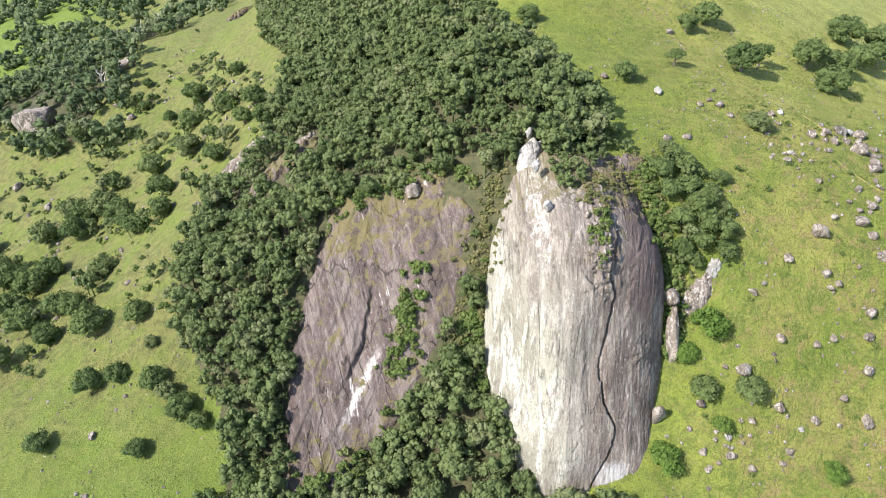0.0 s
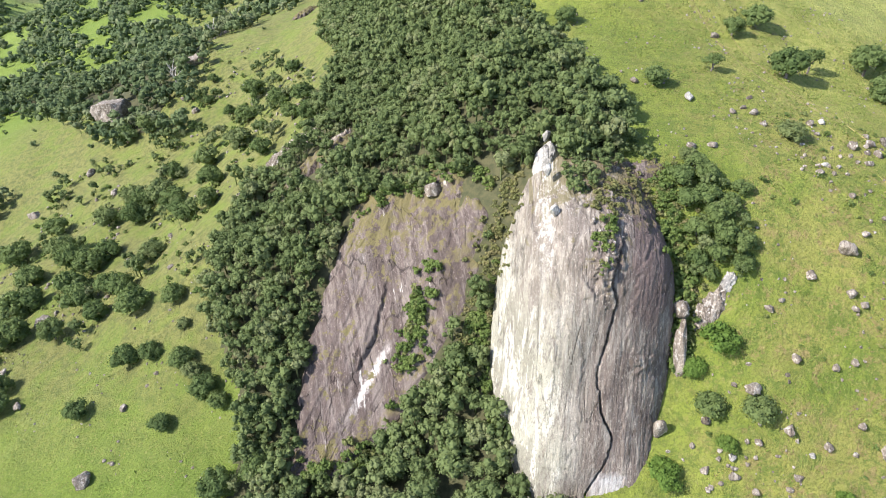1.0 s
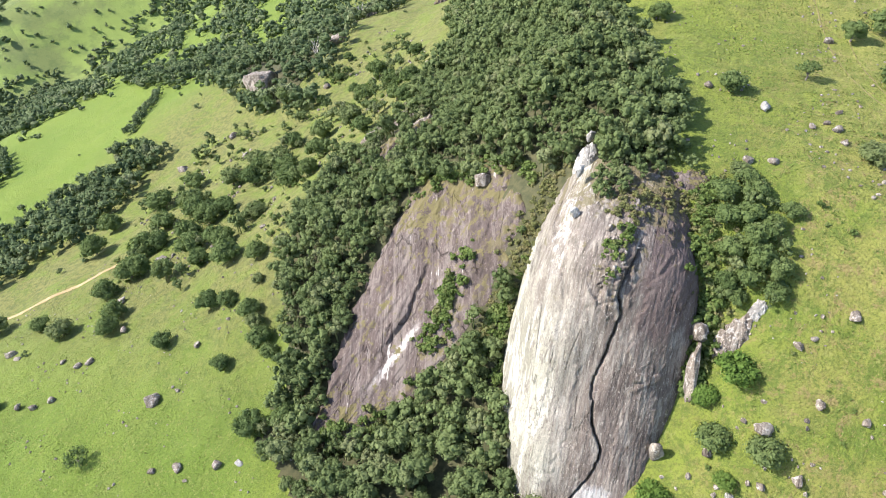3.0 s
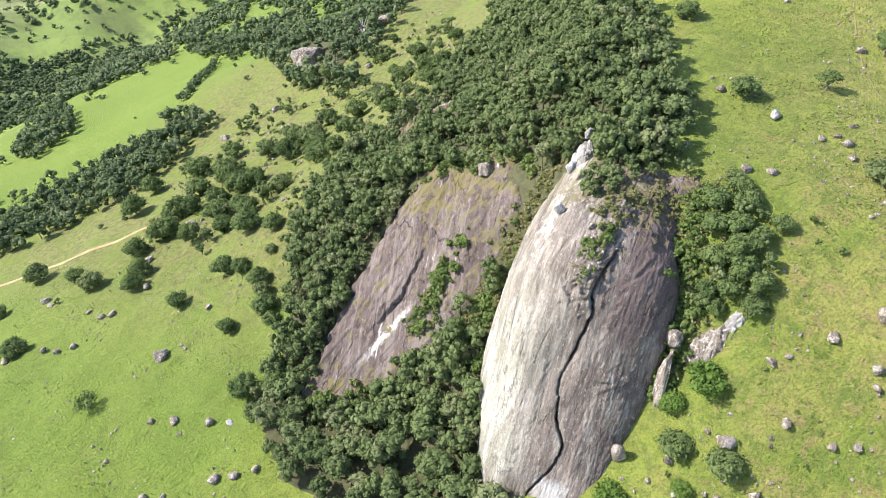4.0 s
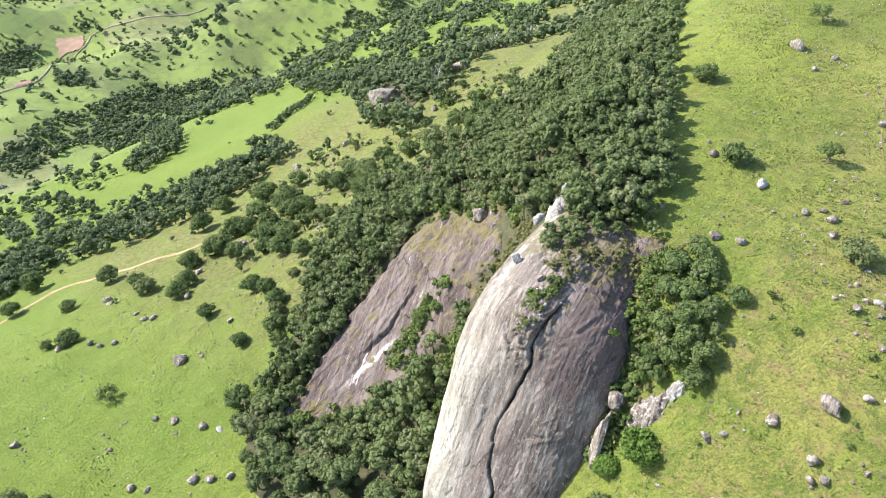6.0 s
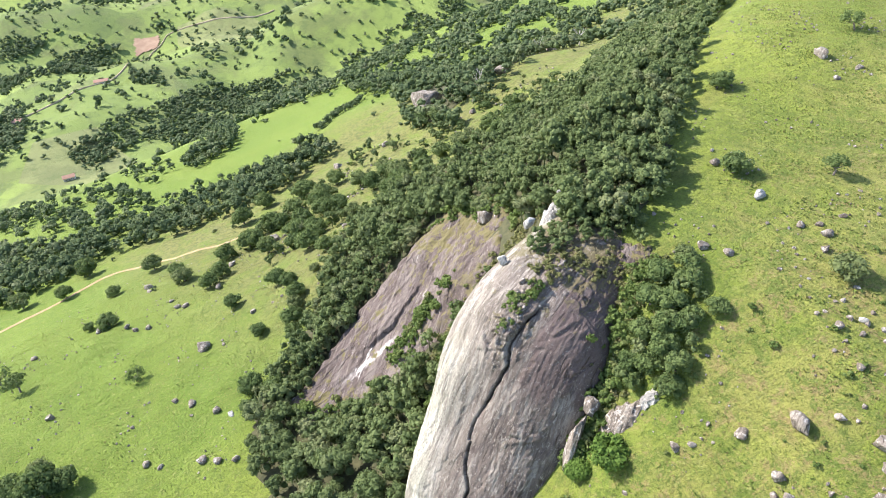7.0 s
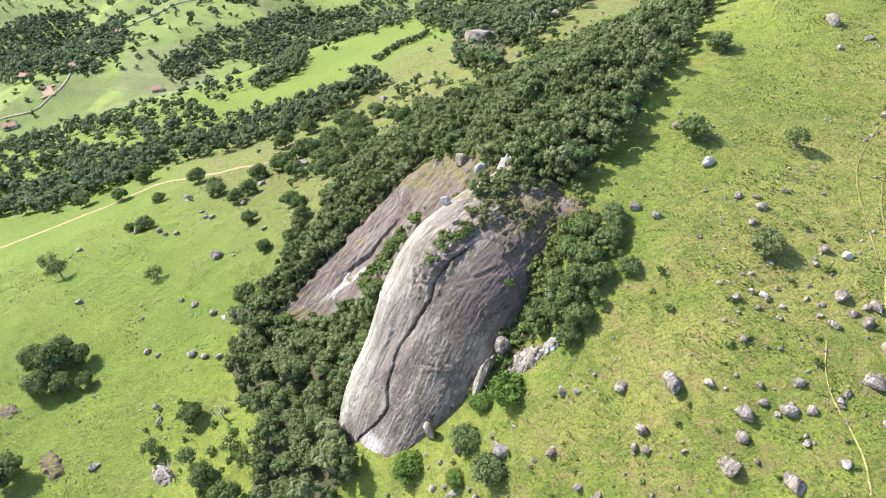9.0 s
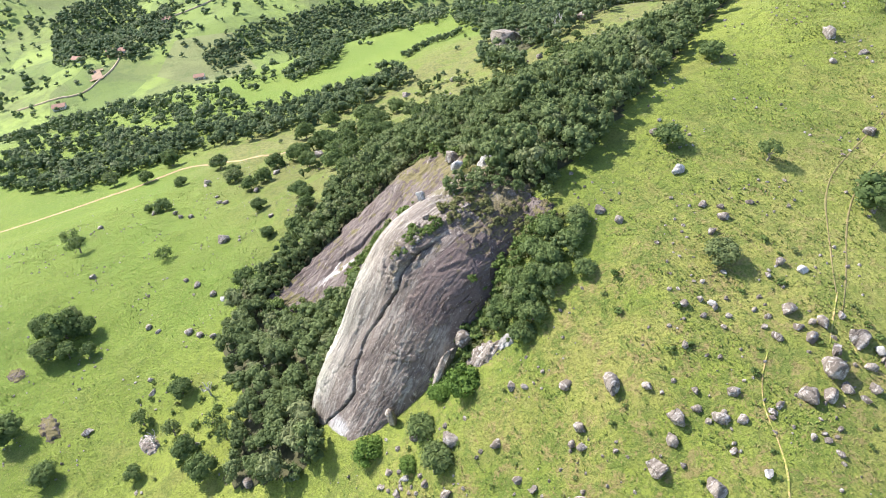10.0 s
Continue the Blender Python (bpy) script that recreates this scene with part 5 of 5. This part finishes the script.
# ---- turf: tufts and weeds on the nearer slopes ----
def tufts(name, poly, gap, seed, size, material, label, keep=None):
    g = np.random.RandomState(seed)
    x, y = scatter(poly, gap, seed, keep, 20.0)
    m = len(x)
    z = ground_z(x, y) - 0.03
    a = g.uniform(0, 6.3, (m, 3))
    s = (size * g.uniform(0.5, 1.6, m))[:, None]
    base = np.stack([x, y, z], 1)[:, None]
    out = np.stack([np.cos(a), np.sin(a), 0 * a], 2)
    side = np.stack([-np.sin(a), np.cos(a), 0 * a], 2)
    k = s[..., None]
    v = np.stack([base - side * k * 0.35, base + side * k * 0.35, base + out * k * 0.55 + np.array([0, 0, 1.0]) * k * g.uniform(0.45, 0.9, (m, 3, 1))], 2)
    ob = stuff(name, np_mesh(name, v.reshape(-1, 3), np.arange(m * 9).reshape(-1, 3), material, False, np.repeat(g.uniform(size=m), 9)), label, "grass")
    return ob


def tuft_material(name, a, b, c):
    n = Nodes(name, 0.9)
    at = n.add("ShaderNodeAttribute")
    at.attribute_name = "species"
    col = n.mix(n.span(at.outputs["Fac"], 0, 0.6), a, b)
    n.colour(n.mix(n.span(at.outputs["Fac"], 0.6, 1.0), col, c))
    return n.mat


TUFT = tuft_material("grass_tufts", (0.135, 0.175, 0.032), (0.185, 0.218, 0.046), (0.27, 0.235, 0.085))
WEED = tuft_material("weeds", (0.122, 0.172, 0.034), (0.148, 0.198, 0.040), (0.22, 0.20, 0.072))
WEST_TURF = [(-190, 0), (-20, -40), (60, 10), (30, 60), (-34, 80), (-60, 160), (-130, 180), (-190, 130)]
EAST_TURF = [(36, 50), (95, 20), (165, 60), (165, 180), (75, 300), (-10, 300), (8, 228), (40, 155), (42, 136), (62, 124), (58, 100)]
tufts("pasture_grass", WEST_TURF, 0.75, 61, 0.26, TUFT, "uneven green pasture grass", lambda x, y: ripple(x, y, 14, 67) + 0.6 * ripple(x, y, 5, 68) > -0.5)
tufts("hillside_grass", EAST_TURF, 0.7, 62, 0.28, TUFT, "short uneven hillside grass")
tufts("hillside_weeds", EAST_TURF, 0.8, 63, 0.42, WEED, "dark weeds in patches on the hillside", lambda x, y: ripple(x, y, 16, 64) + 0.9 * ripple(x, y, 4.5, 69) > 0.4)
tufts("pasture_weeds", WEST_TURF, 1.5, 65, 0.45, WEED, "dark weeds in patches in the pasture", lambda x, y: ripple(x, y, 22, 66) + 0.7 * ripple(x, y, 6, 70) > 1.0)


def pebbles(name, poly, gap, seed, lo, hi, keep, label):
    g = np.random.RandomState(seed)
    x, y = scatter(poly, gap, seed, keep)
    z = ground_z(x, y)
    vs, fs, n = [], [], 0
    for i in range(len(x)):
        s = g.uniform(lo, hi) ** 1.0
        v = ICO1[0] * (1 + 0.22 * g.normal(size=(len(ICO1[0]), 1))) * g.uniform(0.6, 1.1, 3) * s
        vs.append(v + (x[i], y[i], z[i] + 0.15 * s))
        fs.append(ICO1[1] + n)
        n += len(v)
    return stuff(name, np_mesh(name, np.concatenate(vs), np.concatenate(fs), ROCK_BOULDER), label, "stones")


# broken blocks round the head of the crack
BLOCK_RNG = random.Random(31)
for k in range(18):
    bx, by = 35.0 + BLOCK_RNG.gauss(0, 1.9), BLOCK_RNG.uniform(98, 109)
    size = BLOCK_RNG.uniform(0.9, 2.3)
    perched(bx, by, float(rock_top([bx], [by])[0]) - 0.1 * size, size, size * BLOCK_RNG.uniform(0.6, 1.0), size * BLOCK_RNG.uniform(0.5, 0.9), BLOCK_RNG.uniform(0, 360), BLOCK_RNG.randrange(9),
            "broken angular granite block at the crack's head", BLOCK_RNG.uniform(-25, 10))

pebbles("loose_stones", EAST_TURF, 2.6, 71, 0.12, 0.5, lambda x, y: ripple(x, y, 20, 72) > 0.30, "small loose grey stones in the grass")
pebbles("loose_stones", [(52, 74), (58, 70), (74, 76), (80, 92), (70, 98), (60, 92), (54, 84)], 2.3, 77, 0.3, 1.0, lambda x, y: ripple(x, y, 9, 78) > 0.35, "pale broken stones below the dome")
pebbles("loose_stones", [(84, 124), (96, 112), (118, 112), (120, 152), (96, 156), (80, 150), (78, 132)], 2.6, 79, 0.25, 0.85, lambda x, y: ripple(x, y, 11, 80) > 0.45, "pale broken stones among the hillside boulders")
pebbles("loose_stones", SCRUBLAND, 4.0, 75, 0.25, 1.1, lambda x, y: ripple(x, y, 30, 76) > 0.55, "grey stones scattered over the rough upper pasture")
pebbles("loose_stones", WEST_TURF, 3.4, 73, 0.15, 0.55, lambda x, y: ripple(x, y, 26, 74) > 0.45, "small loose grey stones in the pasture")


# ---- farms in the valley ----
def box_mesh(name, x0, x1, y0, y1, z0, z1, material):
    bm = bmesh.new()
    bmesh.ops.create_cube(bm, size=1)
    for v in bm.verts:
        v.co = Vector(((x0 + x1) / 2 + v.co.x * (x1 - x0), (y0 + y1) / 2 + v.co.y * (y1 - y0), (z0 + z1) / 2 + v.co.z * (z1 - z0)))
    bmesh.ops.bevel(bm, geom=bm.edges[:], offset=0.04, segments=1, affect="EDGES")
    me = bpy.data.meshes.new(name)
    bm.to_mesh(me)
    bm.free()
    me.materials.append(material)
    return me


def farm_house(x, y, long, deep, turn, label):
    root = new("farm_house")
    root.matrix_basis = pose(x, y, float(ground_z(x, y)) + 0.2, 0, 0, turn)
    a, b, h = long / 2, deep / 2, 3.4
    part("wall", box_mesh("wall", -a, a, -b, b, -2, h, PLASTER), root)
    rise = deep * 0.28
    v = [(-a - 0.6, -b - 0.7, h - 0.1), (a + 0.6, -b - 0.7, h - 0.1), (a + 0.6, 0, h + rise), (-a - 0.6, 0, h + rise), (-a - 0.6, b + 0.7, h - 0.1), (a + 0.6, b + 0.7, h - 0.1)]
    v += [(p[0], p[1], p[2] + 0.25) for p in v]
    f = [(0, 1, 2, 3), (3, 2, 5, 4), (6, 9, 8, 7), (9, 10, 11, 8), (0, 6, 7, 1), (4, 5, 11, 10), (0, 3, 9, 6), (3, 4, 10, 9), (1, 7, 8, 2), (2, 8, 11, 5)]
    part("roof", np_mesh("roof", v, f, TILE), root, "orange clay tile roof")
    part("door", box_mesh("door", -0.6, 0.6, -b - 0.08, -b + 0.05, 0, 2.1, SHUTTER), root)
    for k in (-0.6, -0.3, 0.35, 0.65):
        part("window", box_mesh("window", k * a - 0.6, k * a + 0.6, -b - 0.07, -b + 0.05, 1.0, 2.2, SHUTTER), root)
    return tagged(root, label, "house", "valley farms")


farm_house(-815, 104, 26, 10, 55, "long pale farm building with a clay roof in a bare yard")
farm_house(-836, 56, 14, 9, 40, "pale farm house with a clay roof")
farm_house(-713, 16, 14, 9, 75, "small white farm house among trees")
farm_house(-896, 188, 12, 9, 50, "white house beside the valley road")
farm_house(-668, 172, 12, 8, 70, "low farm house at the edge of a green field")
farm_house(-935, 318, 20, 9, 55, "white roadside house in the valley")
